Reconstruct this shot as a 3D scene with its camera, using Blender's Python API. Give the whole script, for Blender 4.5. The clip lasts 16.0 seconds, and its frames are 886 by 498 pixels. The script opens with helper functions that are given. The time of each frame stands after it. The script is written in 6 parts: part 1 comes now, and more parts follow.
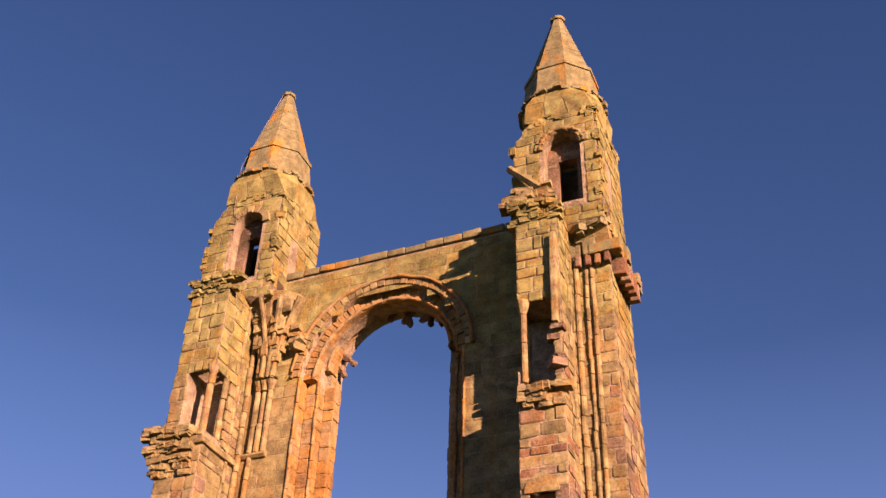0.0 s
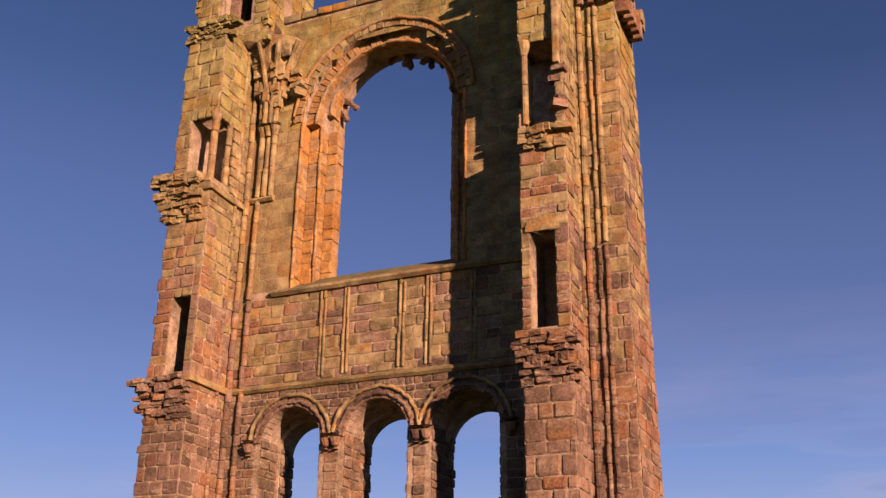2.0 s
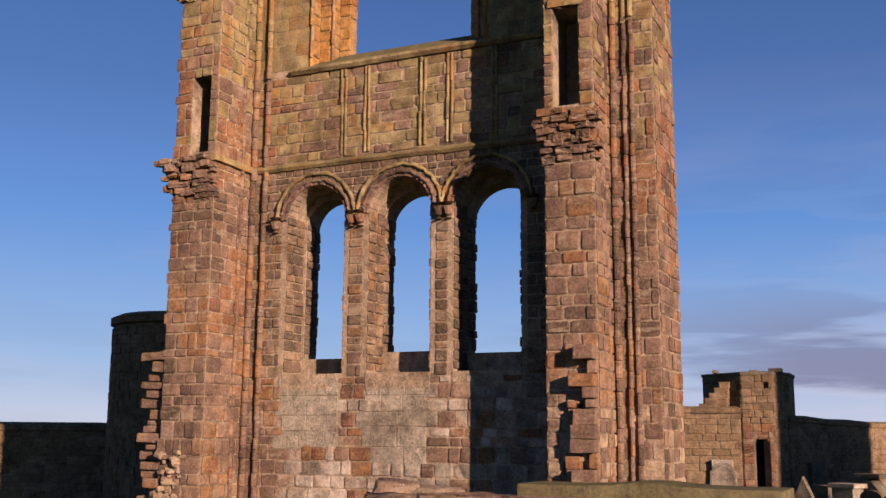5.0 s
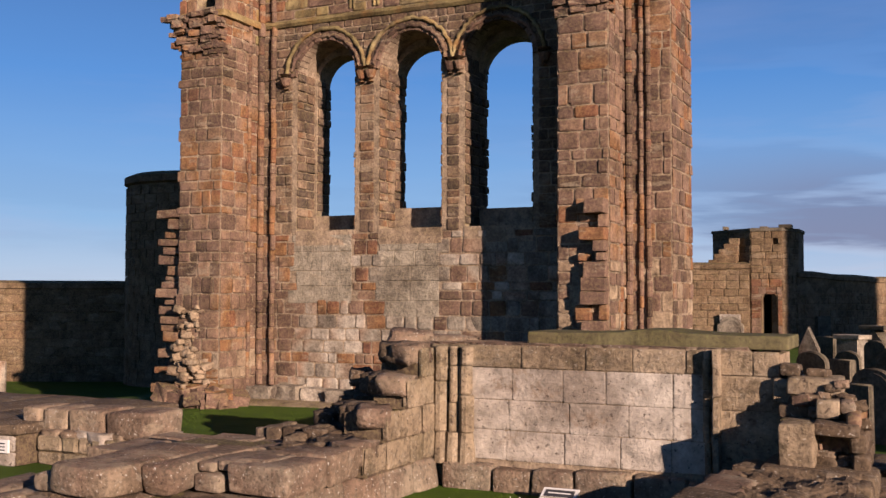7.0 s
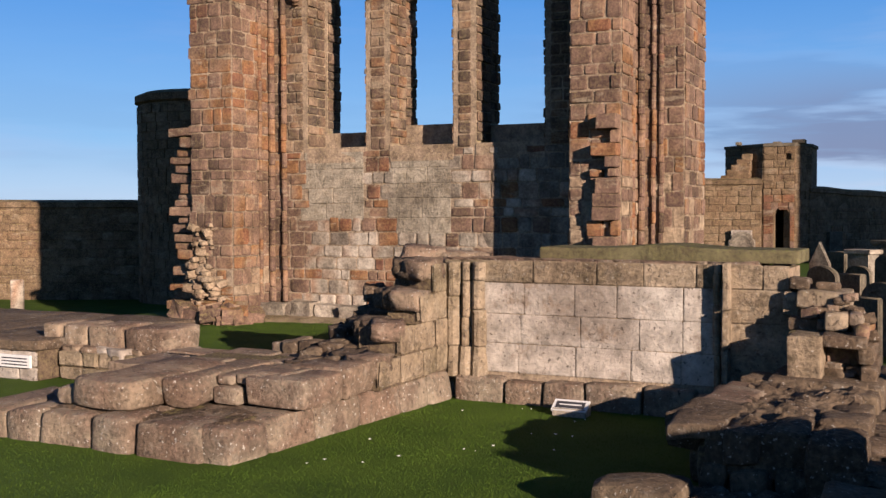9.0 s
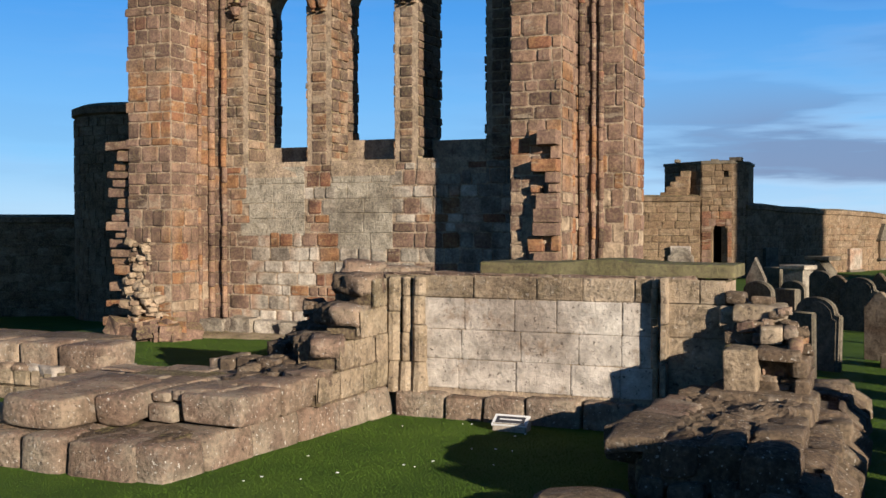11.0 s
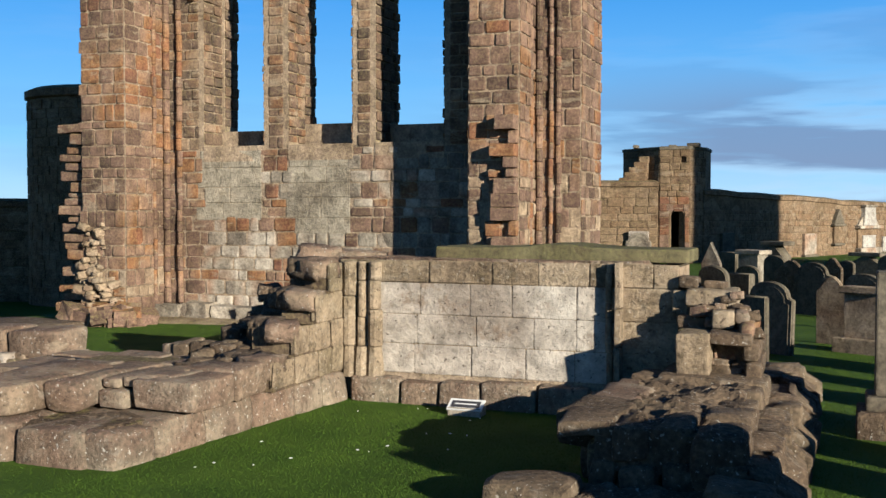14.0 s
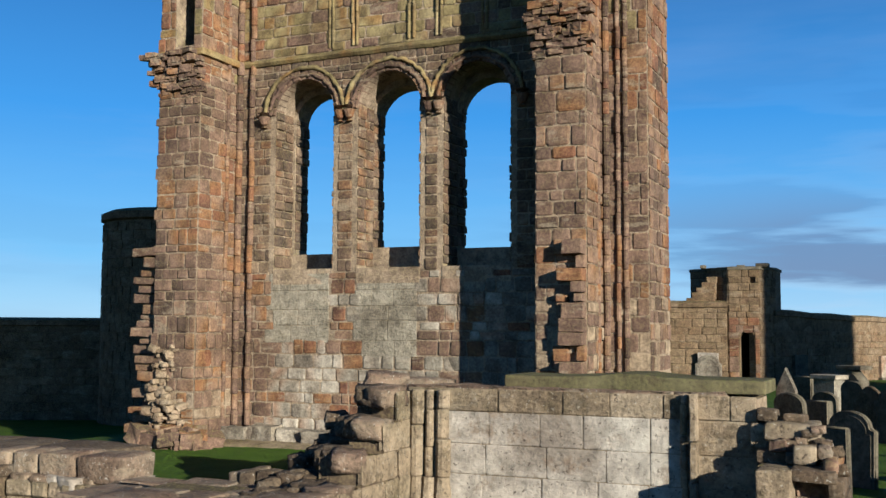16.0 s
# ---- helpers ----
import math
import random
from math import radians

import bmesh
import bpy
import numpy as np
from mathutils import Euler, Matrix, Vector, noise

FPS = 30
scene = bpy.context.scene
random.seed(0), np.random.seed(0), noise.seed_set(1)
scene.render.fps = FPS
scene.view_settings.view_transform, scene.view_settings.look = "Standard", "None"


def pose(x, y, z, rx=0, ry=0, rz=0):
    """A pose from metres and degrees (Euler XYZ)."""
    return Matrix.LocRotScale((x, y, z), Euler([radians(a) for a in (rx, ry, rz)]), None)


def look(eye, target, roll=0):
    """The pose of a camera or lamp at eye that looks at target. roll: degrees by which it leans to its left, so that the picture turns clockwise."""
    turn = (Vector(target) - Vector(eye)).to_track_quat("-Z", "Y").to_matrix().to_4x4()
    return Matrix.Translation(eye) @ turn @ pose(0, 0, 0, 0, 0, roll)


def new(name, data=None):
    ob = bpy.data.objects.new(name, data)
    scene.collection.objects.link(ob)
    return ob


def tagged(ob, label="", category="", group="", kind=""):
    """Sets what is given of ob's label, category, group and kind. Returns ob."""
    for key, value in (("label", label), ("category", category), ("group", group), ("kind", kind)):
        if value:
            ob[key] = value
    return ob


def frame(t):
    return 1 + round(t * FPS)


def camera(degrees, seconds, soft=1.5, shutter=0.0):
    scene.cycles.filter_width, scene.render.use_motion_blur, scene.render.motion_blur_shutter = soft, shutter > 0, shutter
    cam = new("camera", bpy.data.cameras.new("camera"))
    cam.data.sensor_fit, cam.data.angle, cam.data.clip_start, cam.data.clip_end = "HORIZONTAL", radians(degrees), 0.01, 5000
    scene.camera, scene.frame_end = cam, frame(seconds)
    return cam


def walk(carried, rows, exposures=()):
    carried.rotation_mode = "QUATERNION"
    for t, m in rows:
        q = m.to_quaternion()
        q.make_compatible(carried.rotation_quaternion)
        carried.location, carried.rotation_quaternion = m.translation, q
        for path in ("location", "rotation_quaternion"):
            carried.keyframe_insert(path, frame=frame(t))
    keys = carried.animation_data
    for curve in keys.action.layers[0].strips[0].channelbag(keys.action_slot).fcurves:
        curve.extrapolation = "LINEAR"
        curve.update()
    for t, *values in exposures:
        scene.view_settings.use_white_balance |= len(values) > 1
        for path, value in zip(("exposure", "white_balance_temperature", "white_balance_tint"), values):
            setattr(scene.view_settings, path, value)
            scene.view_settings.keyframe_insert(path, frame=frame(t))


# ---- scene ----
cam = camera(45.93, 16.0)
PATH = [
    (0.0, -0.288, 0.482, 2.067, 127.187, -1.627, 22.752),
    (0.5, -0.248, 0.436, 2.073, 123.429, -1.206, 23.069),
    (1.0, -0.220, 0.371, 2.097, 120.556, -1.185, 23.102),
    (1.5, -0.169, 0.283, 2.182, 115.737, -0.782, 23.417),
    (2.0, -0.152, 0.282, 2.137, 112.679, -0.697, 23.532),
    (2.5, -0.147, 0.262, 2.162, 111.544, -0.530, 23.719),
    (3.0, -0.130, 0.203, 2.207, 109.835, -0.359, 23.794),
    (3.5, -0.122, 0.161, 2.291, 106.655, -0.202, 24.053),
    (4.0, -0.115, 0.145, 2.253, 104.430, -0.506, 24.190),
    (4.2, -0.119, 0.129, 2.249, 103.458, -0.542, 24.248),
    (6.3, -0.072, -0.020, 2.169, 95.412, -0.105, 25.264),
    (6.5, -0.085, -0.006, 2.154, 94.594, -0.087, 25.277),
    (7.0, -0.081, -0.014, 2.139, 92.469, -0.138, 25.344),
    (7.5, -0.067, -0.040, 2.116, 90.371, 0.064, 25.788),
    (8.0, -0.053, -0.069, 2.097, 87.920, -0.040, 26.107),
    (8.2, -0.062, -0.067, 2.106, 87.551, -0.035, 26.204),
    (10.3, -0.061, -0.113, 2.127, 88.930, 0.537, 25.355),
    (10.5, -0.064, -0.109, 2.125, 88.897, 0.304, 25.004),
    (11.0, -0.046, -0.040, 2.107, 88.840, 0.043, 22.860),
    (11.5, -0.018, -0.018, 2.102, 88.655, 0.236, 21.688),
    (12.0, -0.012, -0.008, 2.098, 88.520, 0.478, 21.035),
    (12.5, 0.002, -0.001, 2.102, 88.349, 0.581, 20.788),
    (13.0, 0.000, 0.000, 2.100, 88.182, 0.319, 20.490),
    (13.5, 0.010, -0.001, 2.093, 88.159, 0.289, 20.528),
    (14.0, -0.002, 0.011, 2.101, 88.019, -0.053, 20.729),
    (14.5, -0.052, -0.008, 2.113, 88.519, -0.069, 23.036),
    (15.0, -0.064, 0.001, 2.143, 89.741, -0.350, 24.226),
    (15.5, -0.071, 0.029, 2.190, 92.131, -0.267, 24.226),
    (16.0, -0.075, 0.035, 2.217, 94.425, -0.289, 24.198),
]
EXPOSE = [(0.0, 1.80, 8900, 55), (0.5, 1.68, 8900, 56), (1.0, 1.40, 8950, 57), (2.0, 1.32, 9000, 58), (4.0, 1.24, 7800, 46), (7.0, 1.14, 6700, 28), (8.2, 1.22, 6500, 26), (10.5, 1.36, 6000, 12), (14.0, 1.44, 5700, 4), (14.8, 1.40, 5650, 3), (16.0, 1.28, 5500, 2)]
walk(cam, [(t, pose(x, y, z, rx, ry, rz)) for t, x, y, z, rx, ry, rz in PATH], EXPOSE)

# ---- sky and sun ----
SUN_AZ = math.atan2(-0.555, 0.83)      # where the sun stands, from +x
SUN_EL = radians(14)
to_sun = Vector((math.cos(SUN_AZ) * math.cos(SUN_EL), math.sin(SUN_AZ) * math.cos(SUN_EL), math.sin(SUN_EL)))
sun = new("sun", bpy.data.lights.new("sun", "SUN"))
sun.data.energy, sun.data.angle, sun.data.color = 5.0, radians(0.5), (1.0, 0.83, 0.64)
sun.matrix_world = look((0, 0, 40), Vector((0, 0, 40)) - to_sun)

world = bpy.data.worlds.new("world")
scene.world = world
world.use_nodes = True
wn, wl = world.node_tree.nodes, world.node_tree.links
wn.clear()
sky = wn.new("ShaderNodeTexSky")
sky.sky_type, sky.sun_disc = "NISHITA", False
sky.sun_elevation, sky.sun_rotation = SUN_EL, math.pi / 2 - SUN_AZ
sky.air_density, sky.dust_density, sky.ozone_density = 1.0, 0.0, 4.0
geo = wn.new("ShaderNodeTexCoord")
sep = wn.new("ShaderNodeSeparateXYZ")
wl.new(geo.outputs["Generated"], sep.inputs[0])
stretch = wn.new("ShaderNodeMapping")
stretch.inputs["Scale"].default_value = (2.0, 2.0, 17.0)
wl.new(geo.outputs["Generated"], stretch.inputs[0])
cloud = wn.new("ShaderNodeTexNoise")
cloud.inputs["Scale"].default_value, cloud.inputs["Detail"].default_value = 1.5, 7.0
cloud.inputs["Roughness"].default_value = 0.5
wl.new(stretch.outputs[0], cloud.inputs["Vector"])
cut = wn.new("ShaderNodeMapRange")
cut.inputs["From Min"].default_value, cut.inputs["From Max"].default_value = 0.40, 0.56
wl.new(cloud.outputs["Fac"], cut.inputs["Value"])
low = wn.new("ShaderNodeValToRGB")      # clouds lie low over the horizon
low.color_ramp.elements[0].position, low.color_ramp.elements[0].color = 0.0, (0.9, 0.9, 0.9, 1)
low.color_ramp.elements[1].position, low.color_ramp.elements[1].color = 0.30, (0, 0, 0, 1)
e = low.color_ramp.elements.new(0.09)
e.color = (0.75, 0.75, 0.75, 1)
e = low.color_ramp.elements.new(0.13)
e.color = (0.22, 0.22, 0.22, 1)
wl.new(sep.outputs["Z"], low.inputs[0])
amount = wn.new("ShaderNodeMath")
amount.operation = "MULTIPLY"
wl.new(cut.outputs[0], amount.inputs[0])
side = wn.new("ShaderNodeMapRange")      # the cloud bank stands to the east
side.inputs["From Min"].default_value, side.inputs["From Max"].default_value = -0.40, -0.10
side.inputs["To Min"].default_value, side.inputs["To Max"].default_value = 0.10, 1.0
wl.new(sep.outputs["X"], side.inputs["Value"])
bank = wn.new("ShaderNodeMath")
bank.operation = "MULTIPLY"
wl.new(low.outputs[0], bank.inputs[0])
wl.new(side.outputs[0], bank.inputs[1])
wl.new(bank.outputs[0], amount.inputs[1])
mix = wn.new("ShaderNodeMix")
mix.data_type = "RGBA"
wl.new(amount.outputs[0], mix.inputs["Factor"])
body = wn.new("ShaderNodeValToRGB")     # thin edges catch the sun, the thick middle is grey
body.color_ramp.elements[0].position, body.color_ramp.elements[0].color = 0.25, (5.0, 5.6, 6.4, 1)
body.color_ramp.elements[1].position, body.color_ramp.elements[1].color = 0.85, (1.7, 2.05, 3.1, 1)
wl.new(cut.outputs[0], body.inputs[0])
wl.new(body.outputs[0], mix.inputs["B"])
deep = wn.new("ShaderNodeHueSaturation")
deep.inputs["Hue"].default_value, deep.inputs["Saturation"].default_value = 0.505, 1.2
deep.inputs["Value"].default_value = 0.80
wl.new(sky.outputs[0], deep.inputs["Color"])
haze = wn.new("ShaderNodeMix")          # pale air over the horizon
haze.data_type = "RGBA"
tone = wn.new("ShaderNodeValToRGB")     # paler towards the horizon
tone.color_ramp.elements[0].position, tone.color_ramp.elements[0].color = 0.0, (4.3, 5.9, 7.0, 1)
tone.color_ramp.elements[1].position, tone.color_ramp.elements[1].color = 0.32, (0.62, 1.88, 4.6, 1)
tone.color_ramp.elements.new(0.07).color = (2.1, 4.5, 7.0, 1)
tone.color_ramp.elements.new(0.20).color = (0.78, 2.9, 6.5, 1)
wl.new(sep.outputs["Z"], tone.inputs[0])
wl.new(tone.outputs[0], haze.inputs["B"])
thin = wn.new("ShaderNodeValToRGB")
thin.color_ramp.elements[0].position, thin.color_ramp.elements[0].color = 0.0, (0.95, 0.95, 0.95, 1)
thin.color_ramp.elements[1].position, thin.color_ramp.elements[1].color = 0.52, (0, 0, 0, 1)
thin.color_ramp.elements.new(0.22).color = (0.75, 0.75, 0.75, 1)
wl.new(sep.outputs["Z"], thin.inputs[0])
wl.new(thin.outputs[0], haze.inputs["Factor"])
wl.new(deep.outputs[0], haze.inputs["A"])
drawn = wn.new("ShaderNodeMapping")     # thin high wisps
drawn.inputs["Scale"].default_value, drawn.inputs["Rotation"].default_value = (1.1, 1.1, 7.5), (0.12, 0.10, 0.3)
wl.new(geo.outputs["Generated"], drawn.inputs[0])
wisp = wn.new("ShaderNodeTexNoise")
wisp.inputs["Scale"].default_value, wisp.inputs["Detail"].default_value, wisp.inputs["Roughness"].default_value = 2.1, 7.0, 0.55
wl.new(drawn.outputs[0], wisp.inputs["Vector"])
faint = wn.new("ShaderNodeMapRange")
faint.inputs["From Min"].default_value, faint.inputs["From Max"].default_value = 0.52, 0.74
faint.inputs["To Max"].default_value = 0.26
wl.new(wisp.outputs["Fac"], faint.inputs["Value"])
height = wn.new("ShaderNodeValToRGB")
height.color_ramp.elements[0].position, height.color_ramp.elements[0].color = 0.10, (1, 1, 1, 1)
height.color_ramp.elements[1].position, height.color_ramp.elements[1].color = 0.38, (0, 0, 0, 1)
wl.new(sep.outputs["Z"], height.inputs[0])
veil = wn.new("ShaderNodeMath")
veil.operation = "MULTIPLY"
wl.new(faint.outputs[0], veil.inputs[0])
wl.new(height.outputs[0], veil.inputs[1])
wisps = wn.new("ShaderNodeMix")
wisps.data_type = "RGBA"
wisps.inputs["B"].default_value = (4.2, 4.6, 6.0, 1)
wl.new(veil.outputs[0], wisps.inputs["Factor"])
wl.new(haze.outputs["Result"], wisps.inputs["A"])
wl.new(wisps.outputs["Result"], mix.inputs["A"])
back = wn.new("ShaderNodeBackground")
back.inputs["Strength"].default_value = 0.050
wl.new(mix.outputs["Result"], back.inputs["Color"])
wout = wn.new("ShaderNodeOutputWorld")
wl.new(back.outputs[0], wout.inputs[0])


# ---- materials ----
def ramp_node(nodes, stops):
    r = nodes.new("ShaderNodeValToRGB")
    els = r.color_ramp.elements
    els[0].position, els[0].color = stops[0][0], (*stops[0][1], 1)
    els[1].position, els[1].color = stops[-1][0], (*stops[-1][1], 1)
    for p, c in stops[1:-1]:
        els.new(p).color = (*c, 1)
    return r


def stone_material(name, stops, lichen=(0.30, 0.27, 0.10), lichen_amount=0.25, stain=0.55, rough=0.93, bump=0.5, spots=0.0, streak=None, streak_amount=0.55, lime=0.0, blotch=0.4, blotch_colour=(0.10, 0.07, 0.05), albedo_scale=0.64, grains=0.85):
    """Weathered sandstone: a colour for each block, bedding grain, dark stains and patches of lichen."""
    m = bpy.data.materials.new(name)
    m.use_nodes = True
    n, l = m.node_tree.nodes, m.node_tree.links
    b = n["Principled BSDF"]
    b.inputs["Roughness"].default_value = rough
    b.inputs["Specular IOR Level"].default_value = 0.15
    g, o, tc = n.new("ShaderNodeNewGeometry"), n.new("ShaderNodeObjectInfo"), n.new("ShaderNodeTexCoord")
    add = n.new("ShaderNodeMath")
    add.operation = "ADD"
    l.new(g.outputs["Random Per Island"], add.inputs[0])
    l.new(o.outputs["Random"], add.inputs[1])
    own = n.new("ShaderNodeMath")
    own.operation = "MULTIPLY"
    own.inputs[1].default_value = 0.5
    l.new(add.outputs[0], own.inputs[0])
    bed = n.new("ShaderNodeTexNoise")       # one bed of the quarry beside another
    bed.inputs["Scale"].default_value, bed.inputs["Detail"].default_value = 0.55, 1
    l.new(g.outputs["Position"], bed.inputs["Vector"])
    both = n.new("ShaderNodeMath")
    both.operation = "MULTIPLY_ADD"
    both.inputs[1].default_value = 1.7
    l.new(bed.outputs["Fac"], both.inputs[0])
    l.new(own.outputs[0], both.inputs[2])
    frac = n.new("ShaderNodeMath")
    frac.operation = "FRACT"
    l.new(both.outputs[0], frac.inputs[0])
    base = ramp_node(n, stops)
    base.color_ramp.interpolation = "LINEAR"
    l.new(frac.outputs[0], base.inputs[0])
    pos = g.outputs["Position"]
    big = n.new("ShaderNodeTexNoise")
    big.inputs["Scale"].default_value, big.inputs["Detail"].default_value = 0.9, 6
    l.new(pos, big.inputs["Vector"])
    grain = n.new("ShaderNodeTexNoise")
    grain.inputs["Scale"].default_value, grain.inputs["Detail"].default_value, grain.inputs["Roughness"].default_value = 22, 8, 0.7
    l.new(pos, grain.inputs["Vector"])
    mid = n.new("ShaderNodeTexNoise")
    mid.inputs["Scale"].default_value, mid.inputs["Detail"].default_value = 5.5, 5
    l.new(pos, mid.inputs["Vector"])

    def mixed(kind, fac, a, c):
        x = n.new("ShaderNodeMix")
        x.data_type, x.blend_type = "RGBA", kind
        for sock, val in (("Factor", fac), ("A", a), ("B", c)):
            if hasattr(val, "is_linked"):
                l.new(val, x.inputs[sock])
            elif sock == "Factor":
                x.inputs[sock].default_value = val
            else:
                x.inputs[sock].default_value = (*val, 1)
        return x.outputs["Result"]

    def ranged(src, lo, hi, a=0.0, c=1.0):
        x = n.new("ShaderNodeMapRange")
        x.inputs["From Min"].default_value, x.inputs["From Max"].default_value = lo, hi
        x.inputs["To Min"].default_value, x.inputs["To Max"].default_value = a, c
        l.new(src, x.inputs["Value"])
        return x.outputs[0]

    shade = ranged(mid.outputs["Fac"], 0.32, 0.68, 0.62, 1.34)
    grey = n.new("ShaderNodeCombineColor")
    for k in range(3):
        l.new(shade, grey.inputs[k])
    col = mixed("MULTIPLY", 0.8, base.outputs[0], grey.outputs[0])
    col = mixed("MULTIPLY", ranged(big.outputs["Fac"], 0.5, 0.66, 0, stain), col, (0.42, 0.38, 0.36))
    blot = n.new("ShaderNodeTexNoise")
    blot.inputs["Scale"].default_value, blot.inputs["Detail"].default_value, blot.inputs["Roughness"].default_value = 3.1, 9, 0.68
    l.new(pos, blot.inputs["Vector"])
    col = mixed("MIX", ranged(blot.outputs["Fac"], 0.54, 0.62, 0, blotch), col, blotch_colour)
    up = n.new("ShaderNodeSeparateXYZ")
    l.new(g.outputs["Normal"], up.inputs[0])
    lic = n.new("ShaderNodeMath")
    lic.operation = "MULTIPLY"
    l.new(ranged(grain.outputs["Fac"], 0.45, 0.62), lic.inputs[0])
    l.new(ranged(up.outputs["Z"], -0.2, 0.8, lichen_amount * 0.35, min(1.0, lichen_amount * 2.6)), lic.inputs[1])
    col = mixed("MIX", lic.outputs[0], col, lichen)
    if spots:
        spot = n.new("ShaderNodeTexNoise")
        spot.inputs["Scale"].default_value, spot.inputs["Detail"].default_value = 30, 2
        l.new(pos, spot.inputs["Vector"])
        crust = n.new("ShaderNodeTexNoise")
        crust.inputs["Scale"].default_value, crust.inputs["Detail"].default_value, crust.inputs["Roughness"].default_value = 4.5, 9, 0.75
        l.new(pos, crust.inputs["Vector"])
        col = mixed("MIX", ranged(crust.outputs["Fac"], 0.56, 0.62, 0, spots * 0.8), col, (0.36, 0.335, 0.28))
        col = mixed("MIX", ranged(spot.outputs["Fac"], 0.66, 0.70, 0, min(1, spots * 1.8)), col, (0.60, 0.58, 0.52))
        pit = n.new("ShaderNodeTexNoise")
        pit.inputs["Scale"].default_value, pit.inputs["Detail"].default_value, pit.inputs["Roughness"].default_value = 17, 7, 0.7
        l.new(pos, pit.inputs["Vector"])
        col = mixed("MIX", ranged(pit.outputs["Fac"], 0.36, 0.41, 0.75, 0), col, (0.055, 0.038, 0.03))
    if lime:
        wide = n.new("ShaderNodeMapping")
        wide.inputs["Scale"].default_value = (1.3, 1.3, 4.2)
        l.new(pos, wide.inputs[0])
        wash = n.new("ShaderNodeTexNoise")
        wash.inputs["Scale"].default_value, wash.inputs["Detail"].default_value, wash.inputs["Roughness"].default_value = 1.1, 9, 0.7
        l.new(wide.outputs[0], wash.inputs["Vector"])
        col = mixed("MIX", ranged(wash.outputs["Fac"], 0.575, 0.62, 0, lime), col, (0.37, 0.31, 0.225))
    if streak:
        long = n.new("ShaderNodeMapping")
        long.inputs["Scale"].default_value = (2.4, 2.4, 0.55)
        l.new(pos, long.inputs[0])
        run = n.new("ShaderNodeTexNoise")
        run.inputs["Scale"].default_value, run.inputs["Detail"].default_value = 1.0, 5
        l.new(long.outputs[0], run.inputs["Vector"])
        col = mixed("MIX", ranged(run.outputs["Fac"], 0.54, 0.66, 0, streak_amount), col, streak)
    fine = ranged(grain.outputs["Fac"], 0.3, 0.7, 0.55, 1.4)
    grey2 = n.new("ShaderNodeCombineColor")
    for k in range(3):
        l.new(fine, grey2.inputs[k])
    col = mixed("MULTIPLY", grains, col, grey2.outputs[0])
    # even scale on the whole base colour, kept low so shaded stone goes darker
    if albedo_scale < 1:
        col = mixed("MULTIPLY", 1.0, col, (albedo_scale, albedo_scale * 0.985, albedo_scale * 0.96))
    l.new(col, b.inputs["Base Color"])
    h = n.new("ShaderNodeMath")
    h.operation = "MULTIPLY_ADD"
    h.inputs[1].default_value = 0.5
    l.new(mid.outputs["Fac"], h.inputs[0])
    l.new(grain.outputs["Fac"], h.inputs[2])
    bp = n.new("ShaderNodeBump")
    bp.inputs["Strength"].default_value, bp.inputs["Distance"].default_value = bump, 0.03
    l.new(h.outputs[0], bp.inputs["Height"])
    l.new(bp.outputs[0], b.inputs["Normal"])
    return m


RED = [(0.0, (0.080, 0.060, 0.055)), (0.14, (0.150, 0.108, 0.095)), (0.28, (0.200, 0.143, 0.120)), (0.42, (0.235, 0.172, 0.142)), (0.52, (0.290, 0.205, 0.152)),
       (0.62, (0.270, 0.155, 0.084)), (0.72, (0.250, 0.128, 0.084)), (0.82, (0.190, 0.105, 0.080)), (0.92, (0.120, 0.080, 0.068)), (1.0, (0.080, 0.060, 0.055))]
OCHRE = [(0.0, (0.140, 0.100, 0.056)), (0.14, (0.345, 0.265, 0.135)), (0.28, (0.215, 0.155, 0.088)), (0.42, (0.415, 0.325, 0.175)), (0.56, (0.345, 0.185, 0.075)), (0.68, (0.375, 0.300, 0.165)),
         (0.80, (0.245, 0.150, 0.088)), (0.9, (0.430, 0.335, 0.195)), (1.0, (0.170, 0.125, 0.074))]
JAMB = [(0.0, (0.30, 0.165, 0.075)), (0.25, (0.44, 0.225, 0.070)), (0.5, (0.36, 0.26, 0.15)), (0.75, (0.50, 0.27, 0.085)), (1.0, (0.26, 0.145, 0.085))]
GREY = [(0.0, (0.085, 0.072, 0.060)), (0.14, (0.31, 0.275, 0.22)), (0.28, (0.15, 0.125, 0.10)), (0.40, (0.33, 0.285, 0.225)), (0.52, (0.47, 0.42, 0.345)), (0.64, (0.29, 0.185, 0.125)), (0.76, (0.36, 0.315, 0.25)), (0.88, (0.11, 0.09, 0.075)), (1.0, (0.33, 0.28, 0.22))]
PALE = [(0.0, (0.47, 0.415, 0.345)), (0.3, (0.62, 0.565, 0.49)), (0.6, (0.53, 0.47, 0.40)), (1.0, (0.66, 0.61, 0.53))]
SPIRE = [(0.0, (0.235, 0.212, 0.115)), (0.3, (0.285, 0.258, 0.142)), (0.6, (0.250, 0.225, 0.122)), (1.0, (0.280, 0.255, 0.145))]
MOSS = [(0.0, (0.13, 0.115, 0.062)), (0.5, (0.185, 0.16, 0.09)), (1.0, (0.15, 0.135, 0.075))]

